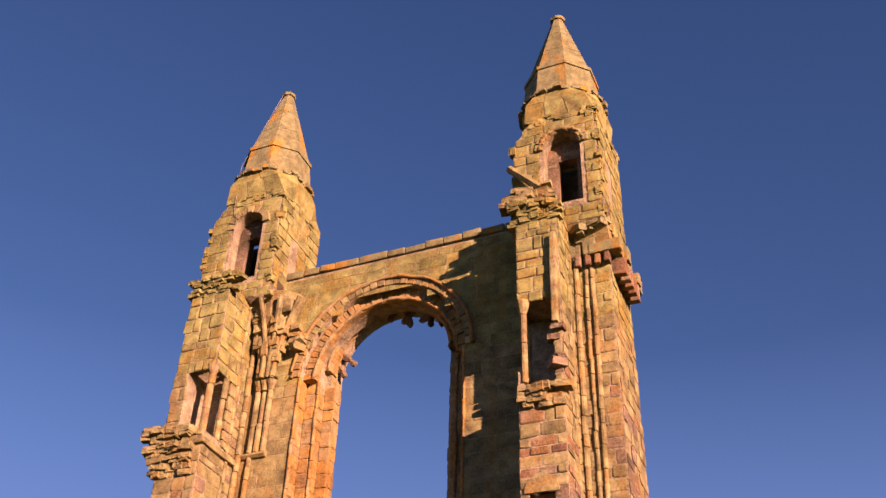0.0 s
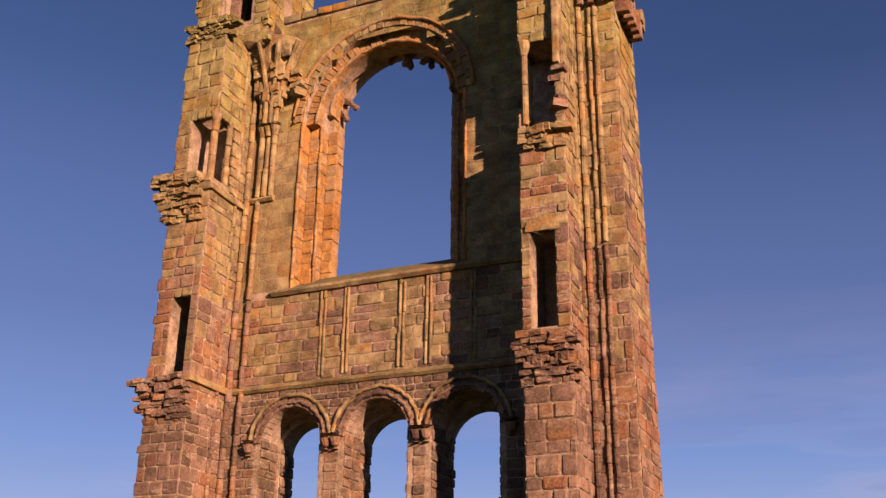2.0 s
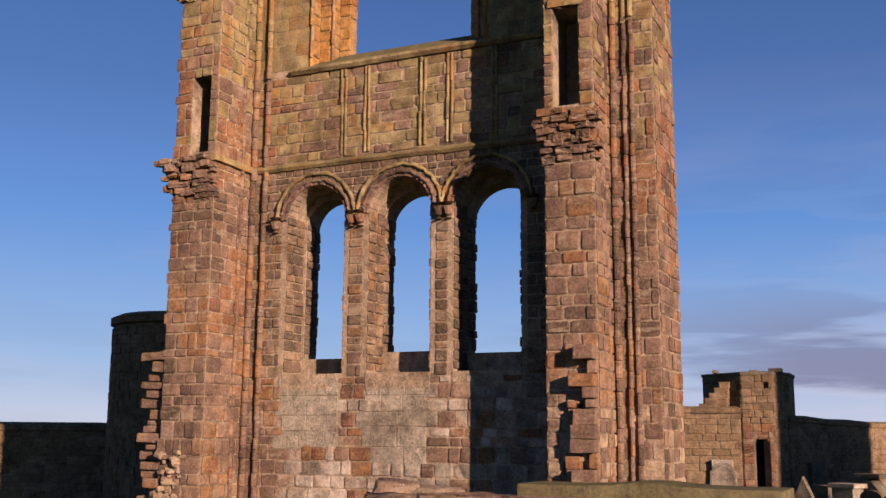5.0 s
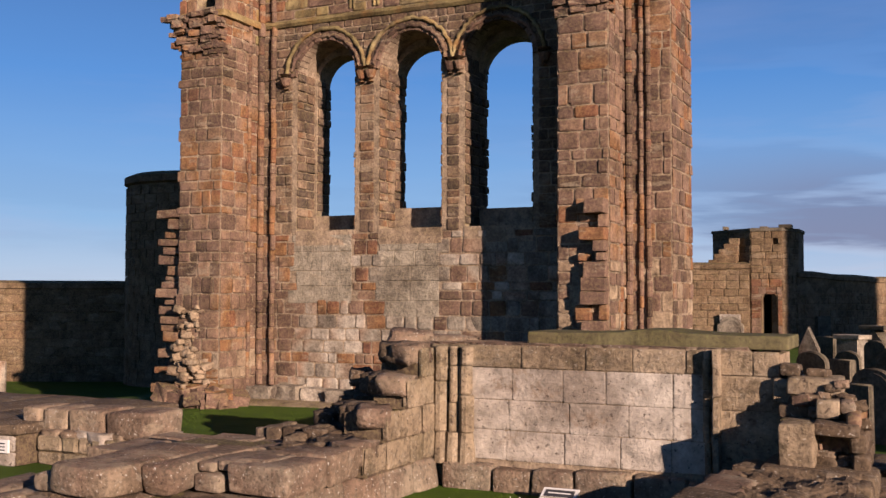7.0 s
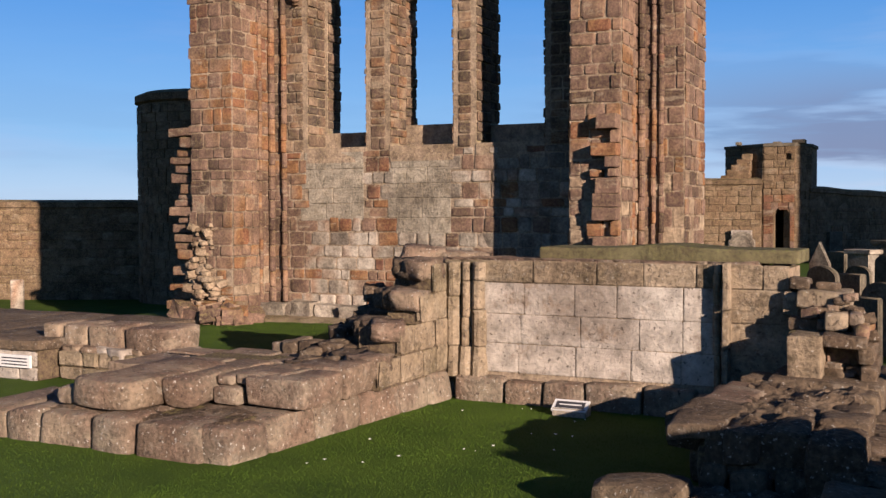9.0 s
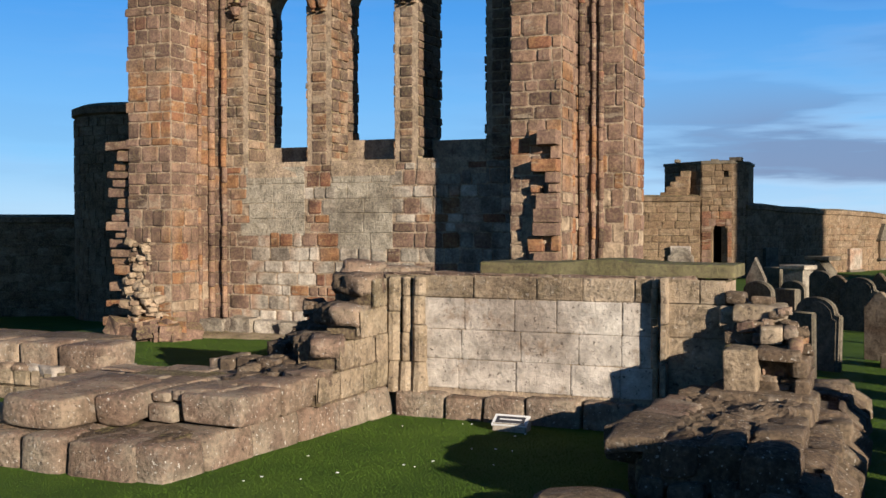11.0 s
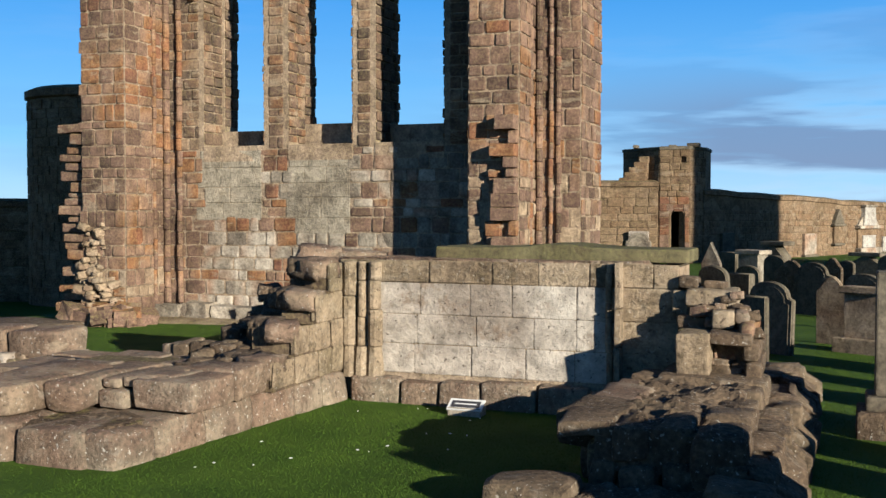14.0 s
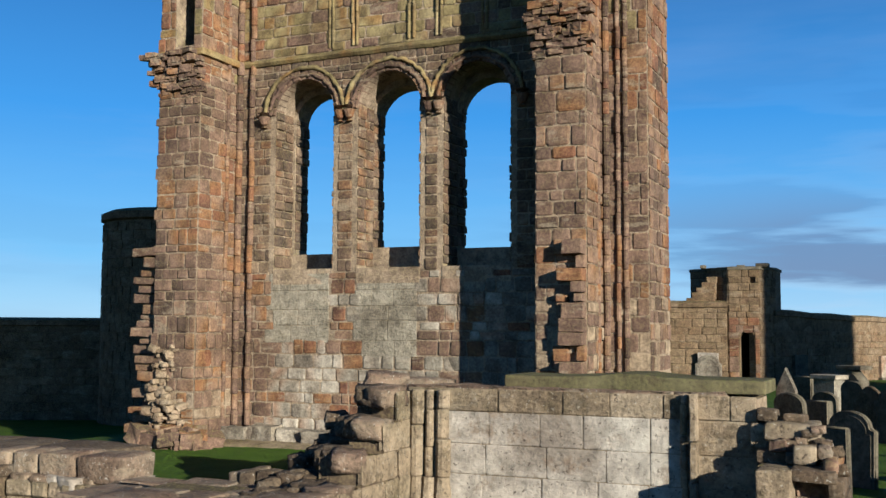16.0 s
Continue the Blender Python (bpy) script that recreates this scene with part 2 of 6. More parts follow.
RED = [(p, (r * 1.07, g * 0.94, b * 0.86)) for p, (r, g, b) in RED]      # iron-rich stone
OCHRE = [(p, (r * 0.97, g * 1.01, b * 0.96)) for p, (r, g, b) in OCHRE]     # olive with lichen
M_RED = stone_material("red_sandstone", RED, blotch=0.30, lime=0.55, albedo_scale=0.56)
M_BROWN = stone_material("dark_brown_sandstone", [(0.0, (0.115, 0.078, 0.060)), (0.2, (0.200, 0.128, 0.090)), (0.35, (0.090, 0.066, 0.056)), (0.5, (0.160, 0.108, 0.082)), (0.62, (0.300, 0.215, 0.150)), (0.72, (0.235, 0.125, 0.072)), (0.86, (0.130, 0.088, 0.070)), (1.0, (0.185, 0.120, 0.088))], blotch=0.3, lime=0.5, albedo_scale=0.62)
M_BUFF = stone_material("pale_buff_sandstone", [(0.0, (0.20, 0.14, 0.095)), (0.25, (0.40, 0.31, 0.215)), (0.5, (0.27, 0.19, 0.13)), (0.75, (0.46, 0.37, 0.27)), (1.0, (0.24, 0.165, 0.115))], lichen=(0.26, 0.22, 0.12), bump=0.7, blotch=0.45, lime=0.4)
M_OCHRE = stone_material("ochre_sandstone", OCHRE, lime=0.25, lichen=(0.225, 0.195, 0.075), lichen_amount=0.45, stain=0.4, blotch=0.22, streak=(0.36, 0.175, 0.055), streak_amount=0.4, albedo_scale=0.57)
M_LICHEN = stone_material("lichened_ochre_sandstone", [(p, (r * 0.92, g * 1.03, b * 0.85)) for p, (r, g, b) in OCHRE], lichen=(0.235, 0.225, 0.065), lichen_amount=0.75, stain=0.5, blotch=0.35, blotch_colour=(0.10, 0.085, 0.04), streak=(0.40, 0.21, 0.03), streak_amount=0.35, albedo_scale=0.58)
M_GREY = stone_material("grey_patched_stone", GREY, lichen=(0.259, 0.245, 0.187), stain=0.35, lime=0.4, albedo_scale=0.68)
M_PALE = stone_material("pale_limewashed_stone", PALE, lichen=(0.30, 0.245, 0.17), lichen_amount=0.22, stain=0.7, bump=0.6, spots=0.16, blotch=0.65, blotch_colour=(0.27, 0.19, 0.13), albedo_scale=0.56, grains=0.45)
M_JAMB = stone_material("orange_stained_sandstone", JAMB, lichen=(0.36, 0.24, 0.10), lichen_amount=0.3, stain=0.4, blotch=0.25, streak=(0.48, 0.20, 0.045), streak_amount=0.5, albedo_scale=0.56)
M_PATCH = stone_material("lichened_buff_stone", [(0.0, (0.20, 0.165, 0.105)), (0.3, (0.38, 0.30, 0.21)), (0.55, (0.26, 0.20, 0.135)), (0.8, (0.42, 0.34, 0.245)), (1.0, (0.30, 0.23, 0.155))], lichen=(0.21, 0.17, 0.095), lichen_amount=0.3, bump=0.9, spots=0.22, blotch=0.75, blotch_colour=(0.10, 0.078, 0.05), lime=0.5)
M_ROCK = stone_material("weathered_brown_stone", [(0.0, (0.085, 0.062, 0.043)), (0.3, (0.165, 0.125, 0.085)), (0.55, (0.12, 0.086, 0.058)), (0.8, (0.19, 0.15, 0.102)), (1.0, (0.105, 0.08, 0.055))],
                        lichen=(0.175, 0.125, 0.08), lichen_amount=0.3, bump=1.0, spots=0.3)
M_WORN = stone_material("worn_pale_brown_stone", [(0.0, (0.175, 0.128, 0.088)), (0.2, (0.34, 0.27, 0.19)), (0.4, (0.225, 0.160, 0.115)), (0.55, (0.30, 0.255, 0.19)), (0.7, (0.20, 0.155, 0.115)), (0.85, (0.36, 0.29, 0.205)), (1.0, (0.235, 0.175, 0.125))],
                        lichen=(0.20, 0.125, 0.09), lichen_amount=0.3, bump=1.0, spots=0.38, lime=0.4, blotch=0.45, blotch_colour=(0.13, 0.085, 0.062), albedo_scale=0.66)
M_PLASTER = stone_material("old_grey_render", [(0.0, (0.24, 0.215, 0.17)), (0.5, (0.29, 0.26, 0.205)), (1.0, (0.26, 0.23, 0.18))], lichen=(0.16, 0.14, 0.085), lichen_amount=0.3, stain=0.6, bump=0.9, blotch=0.55, blotch_colour=(0.12, 0.10, 0.072), lime=0.3, albedo_scale=0.80)
M_SPIRE = stone_material("spire_stone", SPIRE, lichen=(0.20, 0.16, 0.07), lichen_amount=0.35, stain=0.4, streak=(0.55, 0.22, 0.010), streak_amount=0.75, albedo_scale=0.52)
M_MOSS = stone_material("mossy_slab_stone", MOSS, lichen=(0.115, 0.122, 0.036), lichen_amount=0.5)
M_MORTAR = stone_material("lime_mortar", [(0, (0.33, 0.25, 0.18)), (0.5, (0.39, 0.305, 0.225)), (1, (0.30, 0.225, 0.16))], stain=0.5, bump=0.8, blotch=0.5)
M_DARKMORTAR = stone_material("dirty_mortar", [(0, (0.122, 0.086, 0.058)), (0.5, (0.144, 0.104, 0.072)), (1, (0.108, 0.079, 0.058))], stain=0.6, bump=0.8)
M_SLATE = stone_material("dark_gravestone", [(0, (0.145, 0.125, 0.095)), (0.5, (0.215, 0.185, 0.14)), (1, (0.175, 0.15, 0.115))], lichen=(0.17, 0.155, 0.09), bump=0.4, albedo_scale=0.52)
M_WHITE = stone_material("white_marble", [(0, (0.36, 0.34, 0.31)), (1, (0.46, 0.44, 0.40))], stain=0.25, lichen_amount=0.1, bump=0.2)
M_FAR = stone_material("precinct_wall_stone", [(0, (0.13, 0.085, 0.055)), (0.35, (0.235, 0.165, 0.108)), (0.65, (0.18, 0.112, 0.070)), (1, (0.225, 0.165, 0.115))], bump=0.8, stain=0.6, lime=0.35)


def plain_material(name, colour, rough=0.6, metal=0.0, noise_scale=8.0, vary=0.25):
    m = bpy.data.materials.new(name)
    m.use_nodes = True
    n, l = m.node_tree.nodes, m.node_tree.links
    b = n["Principled BSDF"]
    b.inputs["Roughness"].default_value, b.inputs["Metallic"].default_value = rough, metal
    g = n.new("ShaderNodeNewGeometry")
    t = n.new("ShaderNodeTexNoise")
    t.inputs["Scale"].default_value, t.inputs["Detail"].default_value = noise_scale, 6
    l.new(g.outputs["Position"], t.inputs["Vector"])
    r = ramp_node(n, [(0.3, tuple(c * (1 - vary) for c in colour)), (0.7, tuple(min(1, c * (1 + vary)) for c in colour))])
    l.new(t.outputs["Fac"], r.inputs[0])
    l.new(r.outputs[0], b.inputs["Base Color"])
    return m


def grass_material(name, dark, light, per_blade=False):
    m = bpy.data.materials.new(name)
    m.use_nodes = True
    n, l = m.node_tree.nodes, m.node_tree.links
    b = n["Principled BSDF"]
    b.inputs["Roughness"].default_value = 0.85
    b.inputs["Specular IOR Level"].default_value = 0.1
    g = n.new("ShaderNodeNewGeometry")
    t, u = n.new("ShaderNodeTexNoise"), n.new("ShaderNodeTexNoise")
    t.inputs["Scale"].default_value, t.inputs["Detail"].default_value = 1.3, 8
    u.inputs["Scale"].default_value, u.inputs["Detail"].default_value = 45, 4
    l.new(g.outputs["Position"], t.inputs["Vector"])
    l.new(g.outputs["Position"], u.inputs["Vector"])
    a = n.new("ShaderNodeMath")
    a.operation = "MULTIPLY_ADD"
    a.inputs[1].default_value = 0.22
    l.new(g.outputs["Random Per Island"] if per_blade else u.outputs["Fac"], a.inputs[0])
    l.new(t.outputs["Fac"], a.inputs[2])
    r = ramp_node(n, [(0.36, dark), (0.60, tuple((p + q) / 2 for p, q in zip(dark, light))), (0.85, light)])
    l.new(a.outputs[0], r.inputs[0])
    l.new(r.outputs[0], b.inputs["Base Color"])
    bp = n.new("ShaderNodeBump")
    bp.inputs["Strength"].default_value, bp.inputs["Distance"].default_value = 0.7, 0.03
    l.new(u.outputs["Fac"], bp.inputs["Height"])
    if not per_blade:
        l.new(bp.outputs[0], b.inputs["Normal"])
    return m


M_LAWN = grass_material("lawn", (0.026, 0.052, 0.006), (0.054, 0.090, 0.010))
M_BLADE = grass_material("grass_blades", (0.030, 0.060, 0.006), (0.052, 0.092, 0.010), True)
M_SIGN = plain_material("sign_plate_black", (0.03, 0.03, 0.035), 0.4)
M_SIGNWHITE = plain_material("sign_white", (0.5, 0.5, 0.48), 0.5, vary=0.08)
M_IRON = plain_material("iron", (0.08, 0.07, 0.06), 0.6, 0.6)
M_DAISY = plain_material("daisy_petals", (0.8, 0.8, 0.75), 0.7, vary=0.05)


# ---- mesh helpers ----
def mesh_object(name, verts, faces, material, parent=None, label="", smooth=False):
    me = bpy.data.meshes.new(name)
    me.from_pydata([tuple(v) for v in verts], [], faces)
    me.materials.append(material)
    if smooth:
        me.polygons.foreach_set("use_smooth", [True] * len(me.polygons))
    me.update()
    ob = new(name, me)
    if parent:
        ob.parent = parent
        ob.matrix_parent_inverse = parent.matrix_basis.inverted()
    if label:
        ob["label"] = label
    return ob


SOFT = {"wall_block", "plinth_stone", "loose_block", "plinth_top", "coping_stone"}      # worn, rounded pieces


def part(name, bm, material, parent=None, label="", smooth=False):
    smooth = smooth or name in SOFT
    bmesh.ops.recalc_face_normals(bm, faces=bm.faces)
    me = bpy.data.meshes.new(name)
    bm.to_mesh(me)
    bm.free()
    me.materials.append(material)
    if smooth:
        me.polygons.foreach_set("use_smooth", [True] * len(me.polygons))
    ob = new(name, me)
    if parent:
        ob.parent = parent
        ob.matrix_parent_inverse = parent.matrix_basis.inverted()
    if label:
        ob["label"] = label
    return ob


def thing(name, x, y, z, label, category, group="", kind=""):
    ob = new(name)
    ob.empty_display_size = 0.2
    ob.matrix_basis = pose(x, y, z)
    return tagged(ob, label, category, group, kind)


def box_bm(x0, x1, y0, y1, z0, z1, bevel=0.0, rough=0.0, seed=0):
    bm = bmesh.new()
    bmesh.ops.create_cube(bm, size=1)
    for v in bm.verts:
        v.co = Vector((x0 + (v.co.x + 0.5) * (x1 - x0), y0 + (v.co.y + 0.5) * (y1 - y0), z0 + (v.co.z + 0.5) * (z1 - z0)))
    if bevel:
        bmesh.ops.bevel(bm, geom=bm.edges[:], offset=bevel, segments=2, affect="EDGES", profile=0.6)
    if rough:
        bmesh.ops.subdivide_edges(bm, edges=bm.edges[:], cuts=2, use_grid_fill=True)
        for v in bm.verts:
            v.co += Vector(noise.noise_vector(v.co * 2.3 + Vector((seed, seed * 1.7, 0)))) * rough
    return bm


def plate_bm(outline, holes, y0, y1):
    """A slab that stands in the xz plane from y0 to y1, with holes through it."""
    cu = bpy.data.curves.new("outline", "CURVE")
    cu.dimensions, cu.fill_mode, cu.extrude = "2D", "BOTH", abs(y1 - y0) / 2
    for loop in (outline, *holes):
        s = cu.splines.new("POLY")
        s.points.add(len(loop) - 1)
        for p, (x, z) in zip(s.points, loop):
            p.co = (x, z, 0, 1)
        s.use_cyclic_u = True
    tmp = bpy.data.objects.new("outline", cu)
    scene.collection.objects.link(tmp)
    me = bpy.data.meshes.new_from_object(tmp.evaluated_get(bpy.context.evaluated_depsgraph_get()))
    bm = bmesh.new()
    bm.from_mesh(me)
    bpy.data.objects.remove(tmp)
    bpy.data.curves.remove(cu)
    bpy.data.meshes.remove(me)
    for v in bm.verts:
        v.co = Vector((v.co.x, (y0 + y1) / 2 - v.co.z, v.co.y))
    return bm


def arch_loop(cx, half, z0, spring, steps=18):
    """An arched opening: straight jambs and a round head."""
    return [(cx - half, z0), (cx + half, z0)] + [(cx + half * math.cos(a), spring + half * math.sin(a)) for a in
                                                 (math.pi * k / steps for k in range(steps + 1))]


def rod_bm(points, radii, sides=10):
    """A round bar through the points."""
    bm = bmesh.new()
    rings = []
    for i, (p, r) in enumerate(zip(points, radii)):
        a, b = Vector(points[max(0, i - 1)]), Vector(points[min(len(points) - 1, i + 1)])
        q = (b - a).to_track_quat("Z", "Y")
        rings.append([bm.verts.new(Vector(p) + q @ Vector((r * math.cos(2 * math.pi * k / sides), r * math.sin(2 * math.pi * k / sides), 0)))
                      for k in range(sides)])
    for lo, hi in zip(rings, rings[1:]):
        for k in range(sides):
            bm.faces.new((lo[k], lo[(k + 1) % sides], hi[(k + 1) % sides], hi[k]))
    bm.faces.new(rings[0][::-1])
    bm.faces.new(rings[-1])
    return bm


# ---- dressed blocks ----
rng = random.Random(7)


def block_geometry(seed, bevel_a=0.10, bevel_z=0.12, rough=1.0, worn=1.0):
    """A unit block: a from 0 to 1, z from 0 to 1, its face at depth 1 with worn arrises."""
    r = random.Random(seed)
    at = (0.0, bevel_a * r.uniform(0.6, 1.2), 1 - bevel_a * r.uniform(0.6, 1.2), 1.0)
    zt = (0.0, bevel_z * r.uniform(0.6, 1.2), 1 - bevel_z * r.uniform(0.6, 1.2), 1.0)
    verts, faces = [], []
    for j in range(4):
        for i in range(4):
            edge = (i in (0, 3)) + (j in (0, 3))
            d = (1.0, 0.62, 0.35)[edge] + r.uniform(-0.16, 0.16) * rough
            a, z = at[i], zt[j]
            if edge == 2:
                a += (0.05 if i == 0 else -0.05) * r.uniform(0.3, 1.6) * worn
                z += (0.07 if j == 0 else -0.07) * r.uniform(0.3, 1.6) * worn
            elif edge == 1:
                a += r.uniform(-0.025, 0.025) * worn
                z += r.uniform(-0.035, 0.035) * worn
            verts.append((a, z, d))
    verts += [(0.03, 0.03, -1.4), (0.97, 0.03, -1.4), (0.97, 0.97, -1.4), (0.03, 0.97, -1.4)]
    for j in range(3):
        for i in range(3):
            k = j * 4 + i
            faces.append((k, k + 1, k + 5, k + 4))
    faces += [(16, 17, 3, 2, 1, 0), (17, 18, 15, 11, 7, 3), (18, 19, 12, 13, 14, 15), (19, 16, 0, 4, 8, 12)]
    return verts, faces


UNIT_BLOCKS = [block_geometry(k) for k in range(14)] + [block_geometry(50 + k, 0.025, 0.04, 0.6, 0.25) for k in range(8)]     # 14 worn, then 8 finely dressed


def course_heights(z0, z1, lo, hi, r):
    z, out = z0, []
    while z < z1 - 0.02:
        h = r.uniform(lo, hi)
        if z1 - (z + h) < lo * 0.6:
            h = z1 - z
        out.append((z, z + h))
        z += h
    return out


def face_blocks(origin, along, outward, z0, z1, spans, lo=0.2, hi=0.34, wmin=0.26, wmax=0.62, proud=(0.004, 0.026), joint=0.024, seed=0, courses=None, fine=False):
    """Blocks that clad an upright face, in courses. spans(z) gives the stretches along it that are solid at that height."""
    r = random.Random(seed)
    out = []
    o, a, n = Vector(origin), Vector(along), Vector(outward)
    for c0, c1 in courses or course_heights(z0, z1, lo, hi, r):
        for s0, s1 in spans((c0 + c1) / 2):
            s = s0
            while s < s1 - 0.01:
                w = r.uniform(wmin, wmax)
                if s1 - (s + w) < wmin * 0.6:
                    w = s1 - s
                d = r.uniform(*proud)
                m = Matrix.Identity(4)
                m.col[0] = (*(a * max(0.02, w - joint)), 0)
                m.col[1] = (0, 0, max(0.02, c1 - c0 - joint), 0)
                m.col[2] = (*(n * d), 0)
                m.col[3] = (*(o + a * (s + joint / 2) + Vector((0, 0, c0 + joint / 2))), 1)
                out.append((m, 14 + r.randrange(8) if fine else r.randrange(14)))
                s += w
    return out


SHARED = {}


def lay_blocks(blocks, material, parent, singles=lambda p: False, name="stone", limit=290, label=""):
    """Lays the blocks: those of the near stretch as pieces of their own, the rest as one mesh."""
    verts, faces, count = [], [], 0
    for m, k in blocks:
        if count < limit and singles(m.translation):
            key = (k, material.name)
            if key not in SHARED:
                me = bpy.data.meshes.new(name)
                me.from_pydata(UNIT_BLOCKS[k][0], [], UNIT_BLOCKS[k][1])
                me.materials.append(material)
                SHARED[key] = me
            ob = new(name, SHARED[key])
            ob.parent = parent
            ob.matrix_parent_inverse = parent.matrix_basis.inverted()
            ob.matrix_basis = m
            count += 1
        else:
            base = len(verts)
            verts += [m @ Vector(v) for v in UNIT_BLOCKS[k][0]]
            faces += [tuple(i + base for i in f) for f in UNIT_BLOCKS[k][1]]
    if verts:
        ob = mesh_object("stonework", verts, faces, material, parent, label)
        ob["kind"] = "stuff"
    return count


def rubble_mesh(seed, square):
    """A broken block about 1 across: square-edged, or worn round."""
    bm = bmesh.new()
    bmesh.ops.create_cube(bm, size=1)
    bmesh.ops.subdivide_edges(bm, edges=bm.edges[:], cuts=2 if square else 3, use_grid_fill=True)
    for v in bm.verts:
        c = v.co.copy()
        v.co = c * 0.92 + c.normalized() * 0.04 if square else c * 0.78 + c.normalized() * 0.11
        v.co += Vector(noise.noise_vector(c * 1.7 + Vector((seed * 3.1, seed, 0)))) * (0.10 if square else 0.13)
        v.co += Vector(noise.noise_vector(c * 4.3 + Vector((seed, seed * 2.2, 5)))) * 0.05
    me = bpy.data.meshes.new("rubble_stone")
    bm.to_mesh(me)
    bm.free()
    if not square:
        me.polygons.foreach_set("use_smooth", [True] * len(me.polygons))
    return me


RUBBLE = {}


def rubble(material, parent, x, y, z, sx, sy, sz, turn=0.0, tilt=0.0, seed=0, name="rubble_stone"):
    key = (seed % 9, material.name)
    if key not in RUBBLE:
        RUBBLE[key] = rubble_mesh(seed % 9, material in (M_RED, M_OCHRE, M_LICHEN, M_SPIRE, M_GREY))
        RUBBLE[key].materials.append(material)
    ob = new(name, RUBBLE[key])
    if parent:
        ob.parent = parent
        ob.matrix_parent_inverse = parent.matrix_basis.inverted()
    ob.matrix_basis = pose(x, y, z, tilt, tilt * 0.6, turn) @ Matrix.Diagonal((sx, sy, sz, 1))
    return ob


def rubble_heap(material, parent, x0, x1, y0, y1, z0, z1, count, size, seed):
    r = random.Random(seed)
    for k in range(count):
        s = size * r.uniform(0.6, 1.4)
        rubble(material, parent, r.uniform(x0, x1), r.uniform(y0, y1), r.uniform(z0, z1), s * r.uniform(0.9, 1.5), s * r.uniform(0.8, 1.2),
               s * r.uniform(0.5, 0.9), r.uniform(0, 180), r.uniform(-18, 18), r.randrange(9))


def voussoirs(cx, spring, r0, r1, y_front, material, parent, count, proud=0.04, depth=0.3, a0=0.0, a1=math.pi, name="arch_stone"):
    """The wedge stones of an arch, each a piece of its own."""
    for k in range(count):
        t0, t1 = a0 + (a1 - a0) * (k + 0.012) / count, a0 + (a1 - a0) * (k + 0.988) / count
        d = proud * rng.uniform(0.6, 1.3)
        bm = bmesh.new()
        loop = [(r0, t0), (r1, t0), (r1, (t0 + t1) / 2), (r1, t1), (r0, t1), (r0, (t0 + t1) / 2)]
        rm, tm = (r0 + r1) / 2, (t0 + t1) / 2
        pts = [(cx + r * math.cos(t), spring + r * math.sin(t)) for r, t in loop]
        mx, mz = cx + rm * math.cos(tm), spring + rm * math.sin(tm)
        fr = [bm.verts.new((mx + (x - mx) * 0.86, y_front - d, mz + (z - mz) * 0.86)) for x, z in pts]
        md = [bm.verts.new((x, y_front - d * 0.3, z)) for x, z in pts]
        bk = [bm.verts.new((x, y_front + depth, z)) for x, z in pts]
        bm.faces.new(fr)
        for p, q in ((fr, md), (md, bk)):
            for i in range(6):
                bm.faces.new((p[i], p[(i + 1) % 6], q[(i + 1) % 6], q[i]))
        bm.faces.new(bk[::-1])
        part(name, bm, material, parent)


def moulded_ring(cx, spring, r, y, rad, material, parent, name="arch_moulding", a0=0.0, a1=math.pi):
    pts = []
    for k in range(41):
        a, q = a0 + (a1 - a0) * k / 40, r + rng.uniform(-0.018, 0.018)
        pts.append((cx + q * math.cos(a), y + rng.uniform(-0.015, 0.015), spring + q * math.sin(a)))
    return part(name, rod_bm(pts, [rad * rng.uniform(0.6, 1.2) for _ in pts], 8), material, parent, smooth=True)


def shaft(x, y, z0, z1, r, material, parent, joint=0.9, name="shaft"):
    """A round shaft of single drums, a little out of line."""
    bm, z, n = bmesh.new(), z0, 10
    while z < z1 - 0.05:
        h = min(joint * rng.uniform(0.6, 1.2), z1 - z)
        q = r * rng.uniform(0.9, 1.08)
        dx, dy = rng.uniform(-0.012, 0.012), rng.uniform(-0.012, 0.012)
        rings = [[bm.verts.new((x + dx + q * s * math.cos(6.2832 * k / n), y + dy + q * s * math.sin(6.2832 * k / n), zz)) for k in range(n)]
                 for s, zz in ((0.85, z + 0.004), (1, z + 0.02), (1, z + h - 0.02), (0.85, z + h - 0.004))]
        for lo, hi in zip(rings, rings[1:]):
            for k in range(n):
                bm.faces.new((lo[k], lo[(k + 1) % n], hi[(k + 1) % n], hi[k]))
        bm.faces.new(rings[0][::-1])
        bm.faces.new(rings[-1])
        z += h
    ob = part(name, bm, material, parent)
    ob["kind"] = "stuff"
    return ob

# ---- ground ----
def ground_level(x, y):
    """The lawn: slightly uneven, and falling away to the low ground before the north precinct wall."""
    s = min(1.0, max(0.0, (-14.5 - x) / 7.5)) * min(1.0, max(0.0, (y - 12.6) / 4.0))
    z = -0.9 * s * s * (3 - 2 * s)
    return z + (0.03 * noise.noise(Vector((x * 0.35, y * 0.35, 3))) if abs(x) < 40 and y < 60 else 0)


def ground():
    verts, faces = [], []
    xs = [-900, -300, -120, -60] + [-34 + k * 0.8 for k in range(60)] + [30, 60, 150, 400, 900]
    ys = [-300, -80, -20] + [-2 + k * 0.8 for k in range(70)] + [70, 120, 300, 900]
    for y in ys:
        for x in xs:
            verts.append((x, y, ground_level(x, y)))
    w = len(xs)
    for j in range(len(ys) - 1):
        for i in range(w - 1):
            faces.append((j * w + i, j * w + i + 1, (j + 1) * w + i + 1, (j + 1) * w + i))
    return tagged(mesh_object("ground", verts, faces, M_LAWN, smooth=True), "short green lawn of the ruined churchyard", "lawn", kind="structure")


ground()

